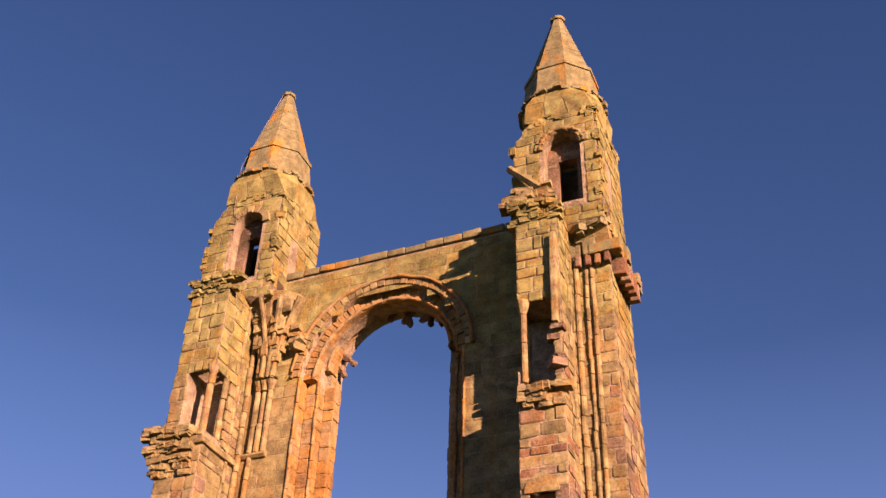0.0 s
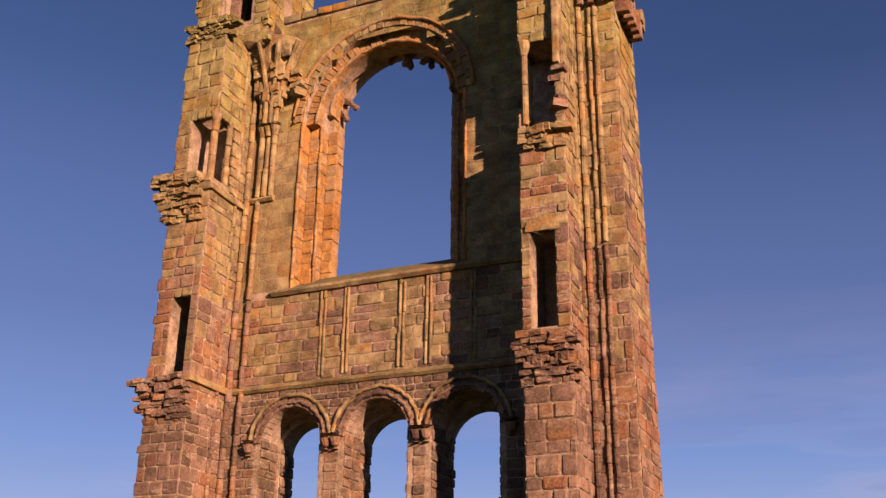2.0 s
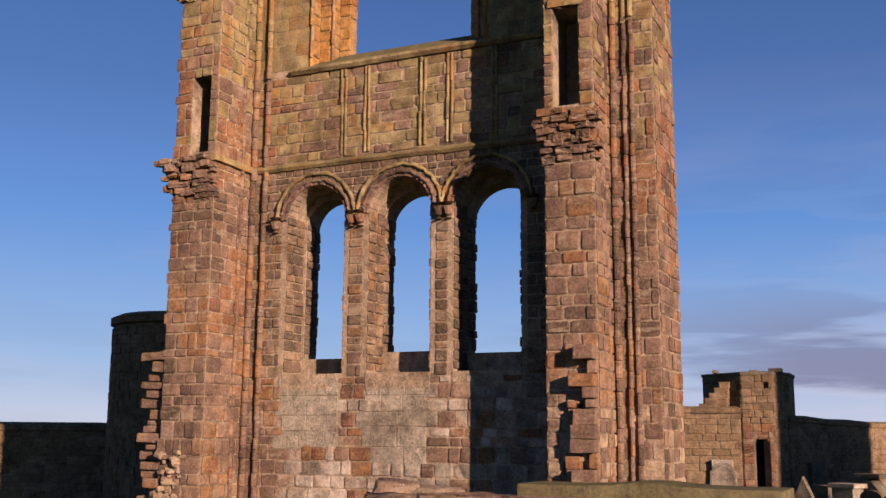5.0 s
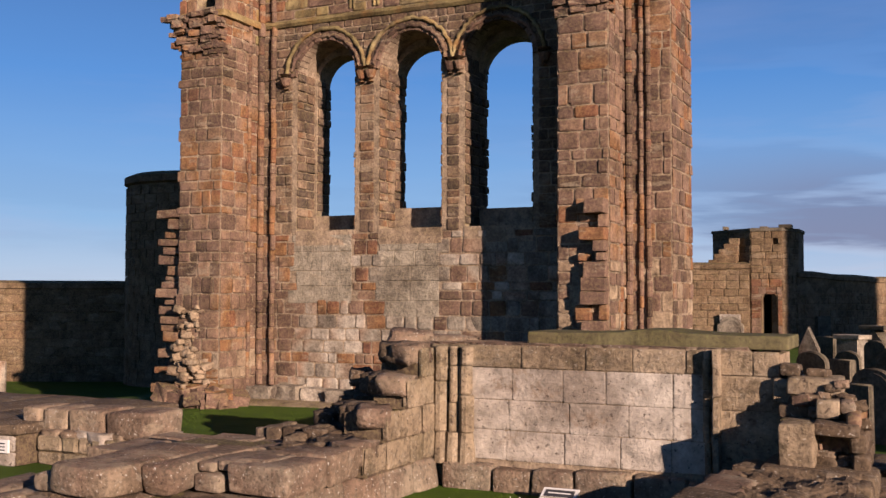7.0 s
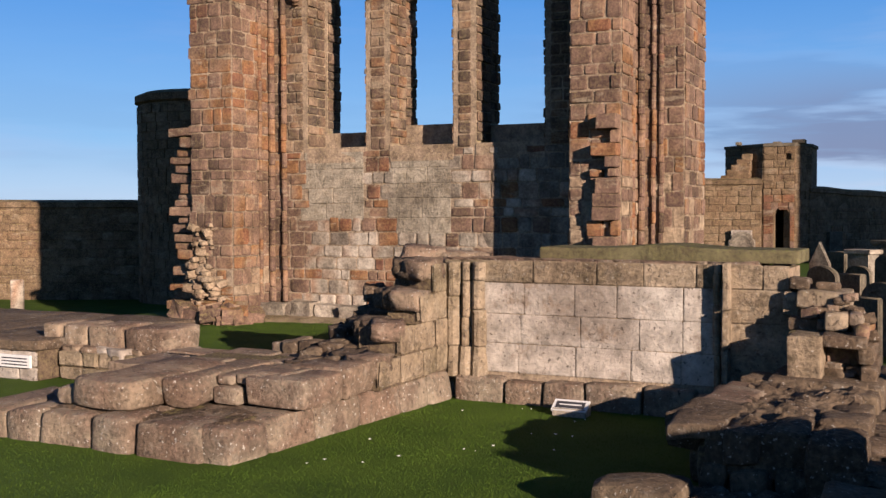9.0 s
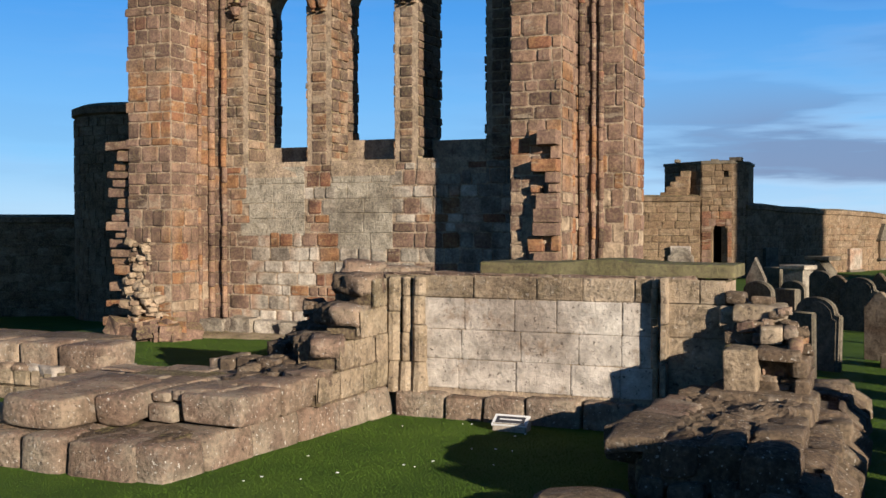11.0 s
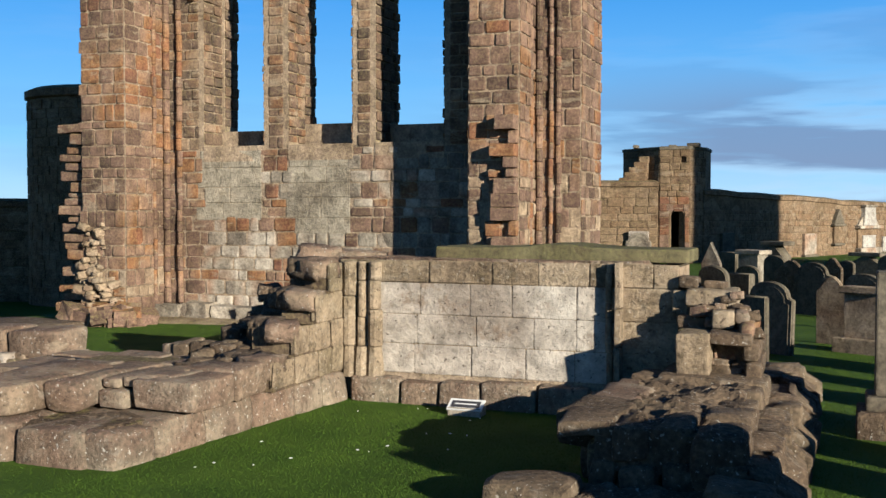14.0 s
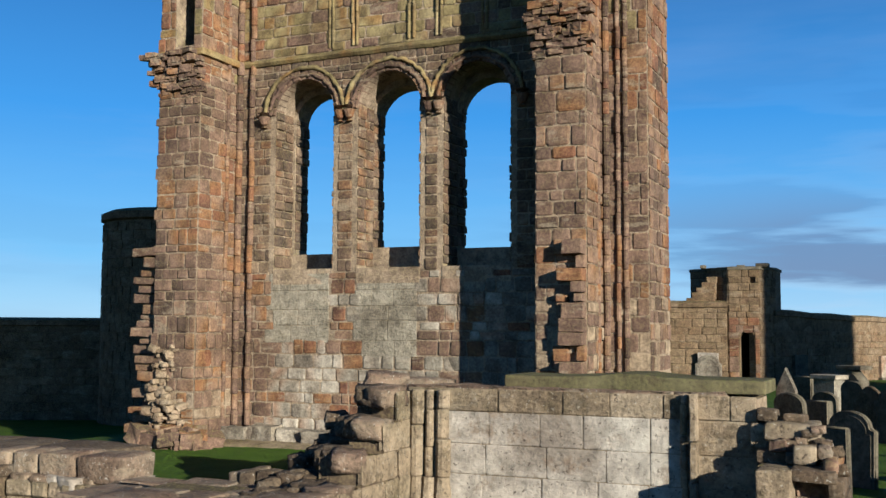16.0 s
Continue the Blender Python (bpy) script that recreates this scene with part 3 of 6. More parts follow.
# ---- the gable: wall between the two pier towers ----
YW = 17.73          # inner face of the gable wall
XL, XR = -12.65, -5.77   # inner faces of the two piers
THICK = 1.15
WALL_TOP = 16.62
LANCETS = (-11.08, -9.19, -7.36)
LSPR, LHALF = 6.52, 0.68
REAR_HALF, REAR_SILL = (0.62, 0.71, 0.72), (3.74, 3.84, 3.78)     # the outer openings, lancet by lancet
BWX, BWS = -9.35, 13.70     # great window: middle and springing
BWR = 14.08                 # springing of its innermost order


def half_at(z, half, z0, spring):
    """Half the width of an arched opening at height z, or nothing."""
    if z < z0 or z > spring + half:
        return 0
    return half if z <= spring else math.sqrt(max(0, half ** 2 - (z - spring) ** 2))


def cut_spans(x0, x1, holes):
    out, s = [], x0
    for h0, h1 in sorted(holes):
        if h0 > s + 0.05:
            out.append((s, min(h0, x1)))
        s = max(s, h1)
    if s < x1 - 0.05:
        out.append((s, x1))
    return out


def wall_spans(z):
    holes = []
    for c in LANCETS:
        h = half_at(z, LHALF + 0.10, 3.35, LSPR)
        if h:
            holes.append((c - h, c + h))
    h = half_at(z, 1.95, 9.75, BWS)
    if h:
        holes.append((BWX - h, BWX + h))
    return [(a - XL, b - XL) for a, b in cut_spans(XL, XR, holes)]


gable = thing("gable_wall", -9.2, YW, 0, "ruined red sandstone church gable with three lancets below a great window", "ruin")


def build_gable():
    front = [arch_loop(c, LHALF, 3.30, LSPR) for c in LANCETS]
    rear = [arch_loop(c, h, z, 7.05 - h) for c, h, z in zip(LANCETS, REAR_HALF, REAR_SILL)]
    xl, xr = XL - 0.6, XR + 0.6
    outline = [(xl, 0), (xr, 0), (xr, WALL_TOP - 0.12), (xl, WALL_TOP - 0.05)]
    part("wall_core", plate_bm(outline, front + [arch_loop(BWX, 1.98, 9.72, BWS)], YW, YW + 0.35), M_MORTAR, gable)
    part("wall_core", plate_bm(outline, front + [arch_loop(BWX, 1.68, 9.92, BWS)], YW + 0.35, YW + 0.65), M_MORTAR, gable)
    part("wall_core", plate_bm(outline, rear + [arch_loop(BWX - 0.085, 1.465, 10.15, BWR)], YW + 0.65, YW + THICK), M_MORTAR, gable)
    # cladding of the inner face: lower grey patched part, then red ashlar
    patches = ((-11.78, -10.52, 2.0, 3.30), (-9.78, -8.62, 1.75, 3.30))
    low = face_blocks((XL, YW, 0), (1, 0, 0), (0, -1, 0), 0, 3.33, wall_spans, 0.16, 0.33, 0.17, 0.5, (0.006, 0.03), 0.024, 1)

    def in_patch(b):
        p = b[0].translation + b[0].col[0].to_3d() / 2 + b[0].col[1].to_3d() / 2
        return any(a < p.x < c and d < p.z < e for a, c, d, e in patches)
    low = [b for b in low if not in_patch(b)]
    red = [b for b in low if b[0].translation.x < -11.95 or (rng.random() < (0.75 if -10.55 < b[0].translation.x < -9.85 or -8.6 < b[0].translation.x < -8.0 else 0.2))]
    ids = {id(b) for b in red}
    lay_blocks([b for b in low if id(b) not in ids], M_GREY, gable, lambda p: p.x < -7.2, limit=150)
    lay_blocks(red, M_RED, gable, lambda p: True, limit=90)
    for k, (a, c, d, e) in enumerate(patches):
        bl = face_blocks((a - 0.06, YW, 0), (1, 0, 0), (0, -1, 0), d - 0.05, e + 0.02, lambda z: [(0.0 + 0.1 * math.sin(11 * z), c - a + 0.12)], 0.26, 0.42, 0.35, 0.75, (0.012, 0.020), 0.006, 130 + k, fine=True)
        lay_blocks(bl, M_PLASTER, gable, lambda p: True, name="rendered_block")
    up = face_blocks((XL, YW, 0), (1, 0, 0), (0, -1, 0), 3.33, 7.6, wall_spans, 0.13, 0.25, 0.16, 0.42, (0.006, 0.030), 0.024, 2)
    lay_blocks(up, M_BROWN, gable, lambda p: p.z < 7.7, limit=80)
    mid = face_blocks((XL, YW, 0), (1, 0, 0), (0, -1, 0), 7.72, 9.6, wall_spans, 0.15, 0.30, 0.25, 0.65, (0.006, 0.028), 0.020, 3)
    tan = [b for b in mid if rng.random() < 0.68]
    lay_blocks(tan, M_OCHRE, gable, label="panelled ashlar band")
    kept = {id(b) for b in tan}
    lay_blocks([b for b in mid if id(b) not in kept], M_RED, gable)
    top = face_blocks((XL, YW, 0), (1, 0, 0), (0, -1, 0), 9.75, WALL_TOP - 0.2, wall_spans, 0.26, 0.4, 0.35, 0.8, (0.004, 0.012), 0.010, 4, fine=True)
    lay_blocks([b for b in top if b[0].translation.z < 13.4], M_OCHRE, gable)
    lay_blocks([b for b in top if b[0].translation.z >= 13.4], M_LICHEN, gable)
    # jambs of the lancets
    for c, rear_half in zip(LANCETS, REAR_HALF):
        for sx, side in ((c - LHALF, 1), (c + LHALF, -1)):
            bl = face_blocks((sx, YW - 0.01 if side > 0 else YW + 0.65, 0), (0, side, 0), (side, 0, 0), 3.45, LSPR + 0.1, lambda z: [(0.0, 0.66)], 0.13, 0.25, 0.22, 0.4, (0.01, 0.05), 0.020, int(c * 10))
            lay_blocks(bl, M_BROWN, gable)
            bl = face_blocks((c - rear_half * side, YW + 0.66 if side > 0 else YW + THICK, 0), (0, side, 0), (side, 0, 0), 3.85, LSPR + 0.05, lambda z: [(0.0, THICK - 0.66)], 0.13, 0.25, 0.22, 0.3, (0.01, 0.06), 0.014, int(c * 10) + 3)
            lay_blocks(bl, M_BROWN, gable)
        voussoirs(c, LSPR, LHALF, LHALF + 0.20, YW, M_RED, gable, 13, 0.05)
        moulded_ring(c, LSPR, LHALF + 0.24, YW - 0.05, 0.045, M_OCHRE, gable)
        moulded_ring(c, LSPR, LHALF + 0.10, YW - 0.05, 0.045, M_RED, gable)
        # sloping sill
        bm = box_bm(c - LHALF, c + LHALF, YW - 0.02, YW + 0.66, 3.1, 3.4)
        for v in bm.verts:
            v.co.z += 0.03 * (v.co.y > YW + 0.3)
        part("sloping_sill", bm, M_MORTAR, gable)
    # clustered shafts and capitals between the lancets
    for x, dxs in ((-12.0, (0.0,)), (-10.13, (-0.10, 0.10)), (-8.22, (-0.10, 0.10)), (-6.44, (0.0,))):
        for dx in dxs:
            part("capital", rod_bm([(x + dx, YW - 0.06, 6.28), (x + dx, YW - 0.06, 6.36), (x + dx, YW - 0.08, 6.5), (x + dx, YW - 0.08, 6.58)], [0.07, 0.075, 0.13, 0.13], 10), M_RED, gable)
    # string course and sills
    def ledge(name, x0, x1, z, h, d, mat, cuts=9, wob=0.012, seed=0):
        bm = bmesh.new()
        prof = [(0.06, -h), (-d * 0.5, -h), (-d, -h * 0.5), (-d, -h * 0.15), (-d * 0.4, 0.03), (0.06, 0.05)]
        rows = []
        for k in range(cuts + 1):
            x = x0 + (x1 - x0) * k / cuts
            j = noise.noise(Vector((x * 1.9, seed, z))) * wob * 2
            rows.append([bm.verts.new((x, YW + py + j, z + pz + j)) for py, pz in prof])
        for p, q in zip(rows, rows[1:]):
            for i in range(len(prof) - 1):
                bm.faces.new((p[i], q[i], q[i + 1], p[i + 1]))
        bm.faces.new(rows[0])
        bm.faces.new(rows[-1][::-1])
        part(name, bm, mat, gable)
    ledge("string_course", XL, XR, 7.68, 0.11, 0.10, M_OCHRE, 14)
    ledge("window_sill", XL + 0.9, XR, 9.72, 0.12, 0.12, M_OCHRE, 12)
    bm = box_bm(BWX - 1.98, BWX + 1.98, YW + 0.0, YW + 0.66, 9.5, 9.76)
    for v in bm.verts:
        if v.co.z > 9.6 and v.co.y > YW + 0.3:
            v.co.z = 10.16
    part("sloping_sill", bm, M_MOSS, gable)
    # roll mouldings of the blind panels
    for x in (-10.49, -9.95, -8.71, -8.13, -7.2):
        for dx in (-0.045, 0.045):
            shaft(x + dx, YW - 0.02, 7.78, 9.58, 0.032, M_OCHRE, gable, 0.6, "panel_roll")
    # great window: jambs in three orders, arch rings
    for r0, y, depth, z0 in ((1.98, 0.0, 0.35, 9.8), (1.68, 0.35, 0.3, 9.95), (1.37, 0.65, THICK - 0.65, 10.2)):
        for side in (1, -1):
            sx = BWX - side * r0 if r0 > 1.5 else BWX - 0.085 - side * 1.465
            bl = face_blocks((sx, YW + y if side > 0 else YW + y + depth, 0), (0, side, 0), (side, 0, 0), z0, BWS if r0 > 1.5 else BWR, lambda z: [(0.0, depth)], 0.2, 0.36, depth, depth + 0.2, (0.01, 0.035), 0.014, 40 + int(r0 * 10))
            lay_blocks(bl, M_JAMB, gable)
            fr = face_blocks((min(sx, sx + side * 0.27), YW + y + depth, 0), (1, 0, 0), (0, -1, 0), z0 + 0.1, BWS, lambda z: [(0.0, 0.28)], 0.2, 0.36, 0.3, 0.4, (0.01, 0.035), 0.014, 50 + int(r0 * 10))
            if r0 > 1.5:
                lay_blocks(fr, M_JAMB, gable)
                shaft(sx + side * 0.02, YW + y - 0.01, z0 - 0.1, BWS, 0.04, M_JAMB, gable, 0.4, "jamb_roll")
    voussoirs(BWX, BWS, 1.98, 2.2, YW, M_OCHRE, gable, 34, 0.05)
    moulded_ring(BWX, BWS, 2.17, YW - 0.06, 0.05, M_JAMB, gable)
    voussoirs(BWX, BWS, 1.68, 1.99, YW + 0.22, M_JAMB, gable, 40, 0.06)
    moulded_ring(BWX, BWS, 1.72, YW + 0.17, 0.045, M_JAMB, gable)
    voussoirs(BWX - 0.06, BWR - 0.03, 1.44, 1.68, YW + 0.52, M_JAMB, gable, 36, 0.06)
    moulded_ring(BWX - 0.06, BWR - 0.03, 1.49, YW + 0.47, 0.045, M_JAMB, gable)
    # broken stubs of tracery in the head, each with a forked end
    for ang, ln, bend in ((170, 0.14, 0.3), (158, 0.34, 0.25), (99, 0.16, 0.1), (84, 0.42, -0.25), (78, 0.34, 0.3), (60, 0.30, -0.3), (55, 0.26, 0.35), (40, 0.14, 0.1)):
        a = radians(ang)
        r0, r1 = 1.50, 1.46 - ln
        p0 = Vector((BWX + r0 * math.cos(a), YW + 0.9, BWR + r0 * math.sin(a)))
        p1 = Vector((BWX + r1 * math.cos(a + bend * 0.6), YW + 0.9, BWR + r1 * math.sin(a + bend * 0.6)))
        bm = rod_bm([p0, p0.lerp(p1, 0.5), p0.lerp(p1, 0.85), p1], [0.12, 0.07, 0.085, 0.035], 6)
        for v in bm.verts:
            v.co += Vector(noise.noise_vector(v.co * 7)) * 0.03
        part("tracery_stub", bm, M_RED, gable)
    # mossy coping, uneven along the top
    x, k = XL - 0.5, 0
    while x < XR + 0.4:
        w = rng.uniform(0.4, 0.8)
        h = rng.uniform(0.14, 0.22)
        part("coping_stone", box_bm(x, x + w - 0.015, YW - 0.05 - rng.uniform(0, .03), YW + THICK + 0.04, WALL_TOP - 0.14, WALL_TOP - 0.14 + h, 0.03, 0.02, k), M_SPIRE, gable)
        x += w
        k += 1
    # springing of the lost vault beside the great window
    cx, cz = -12.15, 13.75
    for dx in (-0.16, 0.0, 0.16):
        part("capital", rod_bm([(cx + dx, YW - 0.06, cz - 0.26), (cx + dx, YW - 0.07, cz - 0.16), (cx + dx, YW - 0.09, cz - 0.04), (cx + dx, YW - 0.09, cz + 0.02)], [0.072, 0.08, 0.125, 0.13], 10), M_OCHRE, gable)
    bm = rod_bm([(cx, YW - 0.02, cz), (cx + 0.02, YW, cz + 0.7), (cx + 0.08, YW, cz + 1.4), (cx + 0.12, YW, cz + 2.1)], [0.16, 0.24, 0.42, 0.66], 12)
    for v in bm.verts:
        v.co.y = YW - 0.05 + (v.co.y - YW) * 0.8
    part("vault_springer", bm, M_OCHRE, gable)
    r = random.Random(13)
    for k in range(26):
        s = r.random() ** 0.7
        a = r.uniform(-0.5, 0.62)
        q = 0.16 + 0.5 * s
        rubble(M_OCHRE, gable, cx + 0.1 * s + math.sin(a * 1.6) * q * 1.15, YW - 0.02 - math.cos(a * 1.6) * q * 0.72, cz + 0.12 + 1.85 * s, r.uniform(.14, .24), r.uniform(.10, .16), r.uniform(.18, .36), r.uniform(-12, 12), r.uniform(-7, 7), k)
    for ang in (-0.55, -0.15, 0.25, 0.62):
        pts = []
        for k in range(7):
            s = k / 6
            q = 0.17 + 0.52 * s * s
            pts.append((cx + 0.1 * s + math.sin(ang * 1.6) * q * 1.2, YW - 0.06 - math.cos(ang * 1.6) * q * 0.85, cz + 1.9 * s))
        if ang < -0.5:      # the longest rib still runs on up the wall
            pts += [(cx - 0.42, YW - 0.34, cz + 2.3), (cx - 0.46, YW - 0.36, cz + 2.8)]
        part("vault_rib", rod_bm(pts, [0.055 * rng.uniform(0.8, 1.2) for _ in pts], 7), M_OCHRE, gable)
    rubble_heap(M_OCHRE, gable, -11.95, -11.3, YW - 0.12, YW, 14.4, 15.3, 12, 0.2, 11)
    # three attached shafts down from the capital, and corner shafts to the ground
    for dx in (-0.16, 0.0, 0.16):
        shaft(cx + dx, YW - 0.05, 11.98, cz - 0.26, 0.07, M_OCHRE, gable, 0.8)
    ledge("string_course", XL, XL + 0.75, 11.98, 0.1, 0.12, M_OCHRE, 5)
    for x, y, r in ((XL + 0.08, YW - 0.10, 0.07), (XL + 0.02, YW - 0.42, 0.045), (XL + 0.34, YW - 0.04, 0.06), (XR - 0.10, YW - 0.12, 0.10)):
        shaft(x, y, 0.3, 9.6, r, M_RED, gable, 0.32)
        shaft(x, y, 9.6, 15.6, r, M_OCHRE, gable, 0.4)
    # footing stones
    for k in range(11):
        rubble(M_GREY, gable, XL + 0.3 + k * 0.62, YW - 0.16 - rng.uniform(0, 0.14), 0.10, 0.6, 0.4, rng.uniform(0.3, 0.5), rng.uniform(-8, 8), 0, k)


build_gable()


# ---- pier towers ----
def pier_tower(mirror):
    """A stair tower with a pier before it, an open turret and a spire. mirror -1: the one whose pier stands at XL."""
    right = mirror > 0
    inner, outer = (XR, XR + 1.67) if right else (XL, XL - 1.65)
    x0, x1 = min(inner, outer), max(inner, outer)
    px0, px1 = (XR, XR + 0.88) if right else (XL - 1.0, XL)
    yf, yt, yb = YW - 1.3, YW - 0.3, YW + 1.25
    name = "tall red sandstone stair tower with broken cornice and spire" if right else "tall red sandstone stair tower with rubble at its foot"
    tw = thing("pier_tower", (x0 + x1) / 2, YW, 0, name , "tower", "towers of the gable")
    ztop = 15.75
    # pier windows: x0, x1, z0, z1
    if right:
        wins = [(-5.70, -5.06, 11.55, 13.58), (-5.60, -5.14, 7.78, 9.56)]
    else:
        wins = [(-13.30, -12.72, 12.02, 13.6), (-13.28, -12.84, 7.78, 9.45)]
    loops = [[(a, c), (b, c), (b, d), (a, d)] for a, b, c, d in wins]
    if right:       # the upper windows are open towards the gable as well
        loops = loops[1:]
        edge = [(px0, 0), (px1, 0), (px1, ztop), (px0, ztop), (px0, 13.58), (-5.06, 13.58), (-5.06, 11.55), (-5.66, 11.55), (-5.66, 12.0), (px0, 12.0)]
    else:
        loops = loops[1:]
        edge = [(px0, 0), (px1, 0), (px1, 12.02), (-13.32, 12.02), (-13.32, 13.6), (px1, 13.6), (px1, ztop), (px0, ztop)]
    part("pier_core", plate_bm(edge, loops, yf, yf + 0.8), M_MORTAR, tw)
    part("pier_core", box_bm(px0 + 0.02, px1 - 0.02, yf + 0.8, yt + 0.1, 0, ztop - 0.05), M_MORTAR, tw)
    part("tower_core", box_bm(x0, x1, yt, yb, 0, ztop), M_MORTAR, tw)

    def front(z):
        holes = [(px0 - 0.05 if right and c > 10 else a, b if right or c < 10 else px1 + 0.05) for a, b, c, d in wins if c < z < d]
        ragged = 0.05 * math.sin(z * 7.3) + 0.04 * math.sin(z * 17.1)
        lo, hi = (px0, px1) if right else (px0 - max(0, ragged), px1)
        return [(a - px0, b - px0) for a, b in cut_spans(lo, hi, holes)]
    near = lambda p: p.z < 6.0
    courses = course_heights(0, ztop, 0.15, 0.36, random.Random(60 + right))
    bl = face_blocks((px0, yf, 0), (1, 0, 0), (0, -1, 0), 0, ztop, front, wmin=0.17, wmax=0.5, seed=70 + right, courses=courses, proud=(0.006, 0.035))
    ip, op = (px0, px1) if right else (px1, px0)
    # side faces of the pier
    side_r = face_blocks((px1, yf, 0), (0, 1, 0), (1, 0, 0), 0, ztop, lambda z: [(0.0, 1.0)] if right else [(0.62, 1.3)] if 12.0 < z < 13.6 else [(0.0, 1.3)], wmin=0.25, wmax=0.5, seed=80 + right, courses=courses, proud=(0.006, 0.032))
    side_l = face_blocks((px0, YW, 0), (0, -1, 0), (-1, 0, 0), 0, ztop, lambda z: [(0.0, 0.5)] if right and 12.0 < z < 13.6 else [(0.0, 1.3)], wmin=0.25, wmax=0.5, seed=82 + right, courses=courses, proud=(0.006, 0.032))
    ops = (px1 - x0, x1 - x0) if right else (0.0, px0 - x0)
    tf = face_blocks((x0, yt, 0), (1, 0, 0), (0, -1, 0), 0, ztop, lambda z: [ops], wmin=0.22, wmax=0.42, seed=84 + right, proud=(0.006, 0.03))
    ts = face_blocks((x1, yt, 0), (0, 1, 0), (1, 0, 0), 0, ztop, lambda z: [(0.0, yb - yt)], wmin=0.25, wmax=0.55, seed=86 + right, proud=(0.006, 0.032)) if right else []
    to = face_blocks((x0, yb, 0), (0, -1, 0), (-1, 0, 0), 0, ztop, lambda z: [(0.0, yb - yt)], wmin=0.25, wmax=0.55, seed=88 + right, proud=(0.006, 0.032)) if not right else []
    pick = random.Random(61)
    every = bl + side_r + side_l + tf + ts + to
    high = {id(b) for b in every if pick.random() < (b[0].translation.z - 6.8) / 5.6}
    upper = [b for b in every if id(b) in high]
    lower = [b for b in every if id(b) not in high]
    foot = [b for b in lower if b[0].translation.z < (2.6 if right else 1.2) and pick.random() < 0.6]
    taken = {id(b) for b in foot}
    lay_blocks(foot, M_BUFF, tw, near, limit=90)
    lay_blocks([b for b in lower if id(b) not in taken], M_RED, tw, near, limit=195)
    lay_blocks([b for b in upper if b[0].translation.z < 13.4], M_OCHRE, tw)
    lay_blocks([b for b in upper if b[0].translation.z >= 13.4], M_LICHEN, tw)
    # shafts in the angles
    if right:
        for x, y, r in ((px1 + 0.08, yt - 0.07, 0.065), (px1 + 0.27, yt - 0.02, 0.045), (px1 + 0.40, yt - 0.01, 0.055), (px1 + 0.0, yf + 0.66, 0.05)):
            shaft(x, y, 0.2, 9.6, r, M_RED, tw, 0.32)
            shaft(x, y, 9.6, 15.0, r, M_OCHRE, tw, 0.4)
    # offsets in the masonry: ledges where floors were
    def crumble(z, n, seed, spread=0.22, size=0.24, xs=None, mat=M_RED, deep=0.8):
        """Torn masonry that juts out most at its top."""
        r = random.Random(seed)
        a, b = xs or (px0 - 0.05, px1 + 0.05)
        for k in range(n):
            s = size * r.uniform(0.6, 1.2)
            dz = deep * r.random() ** 1.3
            out = spread * (1 - dz / deep) * r.uniform(0.5, 1.1)
            lean = 0.25 * (1 - dz / deep)
            rubble(mat, tw, r.uniform(a - (0 if right else lean), b), yf - out + 0.06, z - dz, s * r.uniform(0.9, 1.7), s * 1.2, s * r.uniform(0.5, 0.8), r.uniform(-14, 14), r.uniform(-6, 6), r.randrange(9))
    if right:
        crumble(7.62, 90, 5, 0.20, 0.17)
        crumble(11.55, 20, 6, 0.16, 0.2, None, M_OCHRE, 0.35)
        crumble(15.95, 50, 7, 0.14, 0.17, None, M_LICHEN, 0.5)
        # broken toothing where a wall joined
        r = random.Random(31)
        z = 0.5
        while z < 3.7:
            h = r.uniform(0.13, 0.26)
            part("toothing_stone", box_bm(-5.20 + r.uniform(-.14, .16), -4.90, yf - 0.19 + r.uniform(-.10, .08), yf + 0.05, z, z + h - 0.012, 0.018, 0.022, r.random() * 50), M_RED, tw)
            if r.random() < 0.5:
                part("toothing_stone", box_bm(-5.40 + r.uniform(-.06, .05), -5.18, yf - r.uniform(0.06, 0.14), yf + 0.05, z, z + h - 0.012, 0.018, 0.022, r.random() * 50), M_RED, tw)
            z += h
        rubble_heap(M_BUFF, tw, -6.0, -4.7, yf - 0.5, yf - 0.05, 0.0, 0.9, 34, 0.26, 32)
        # cornice on corbels at the outer corner
        for k in range(5):
            part("corbel", box_bm(x1 - 0.05, x1 + 0.30, yt + 0.1 + k * 0.26, yt + 0.26 + k * 0.26, 14.55, 14.95, 0.03, 0.02, k), M_RED, tw)
        for k in range(4):
            part("corbel", box_bm(px1 + 0.1 + k * 0.2, px1 + 0.22 + k * 0.2, yt - 0.16, yt + 0.05, 14.75, 15.05, 0.03, 0.02, k + 9), M_RED, tw)
        r = random.Random(66)
        y = yt - 0.2
        while y < yb - 0.1:     # broken cornice, stone by stone
            d = r.uniform(0.2, 0.36)
            part("cornice_stone", box_bm(x1 - 0.4, x1 + r.uniform(0.20, 0.38), y, y + d - 0.02, 14.98, 15.2 + r.uniform(0, 0.16), 0.03, 0.03, y), M_SPIRE, tw)
            y += d
        x = px1 - 0.1
        while x < x1 + 0.1:
            d = r.uniform(0.2, 0.36)
            part("cornice_stone", box_bm(x, x + d - 0.02, yt - r.uniform(0.1, 0.22), yt + 0.3, 15.0, 15.2 + r.uniform(0, 0.18), 0.03, 0.03, x), M_SPIRE, tw)
            x += d
        # colonnette and torn jamb of the upper window
        shaft(-5.66, yf + 0.02, 11.75, 13.3, 0.07, M_OCHRE, tw, 0.8, "colonnette")
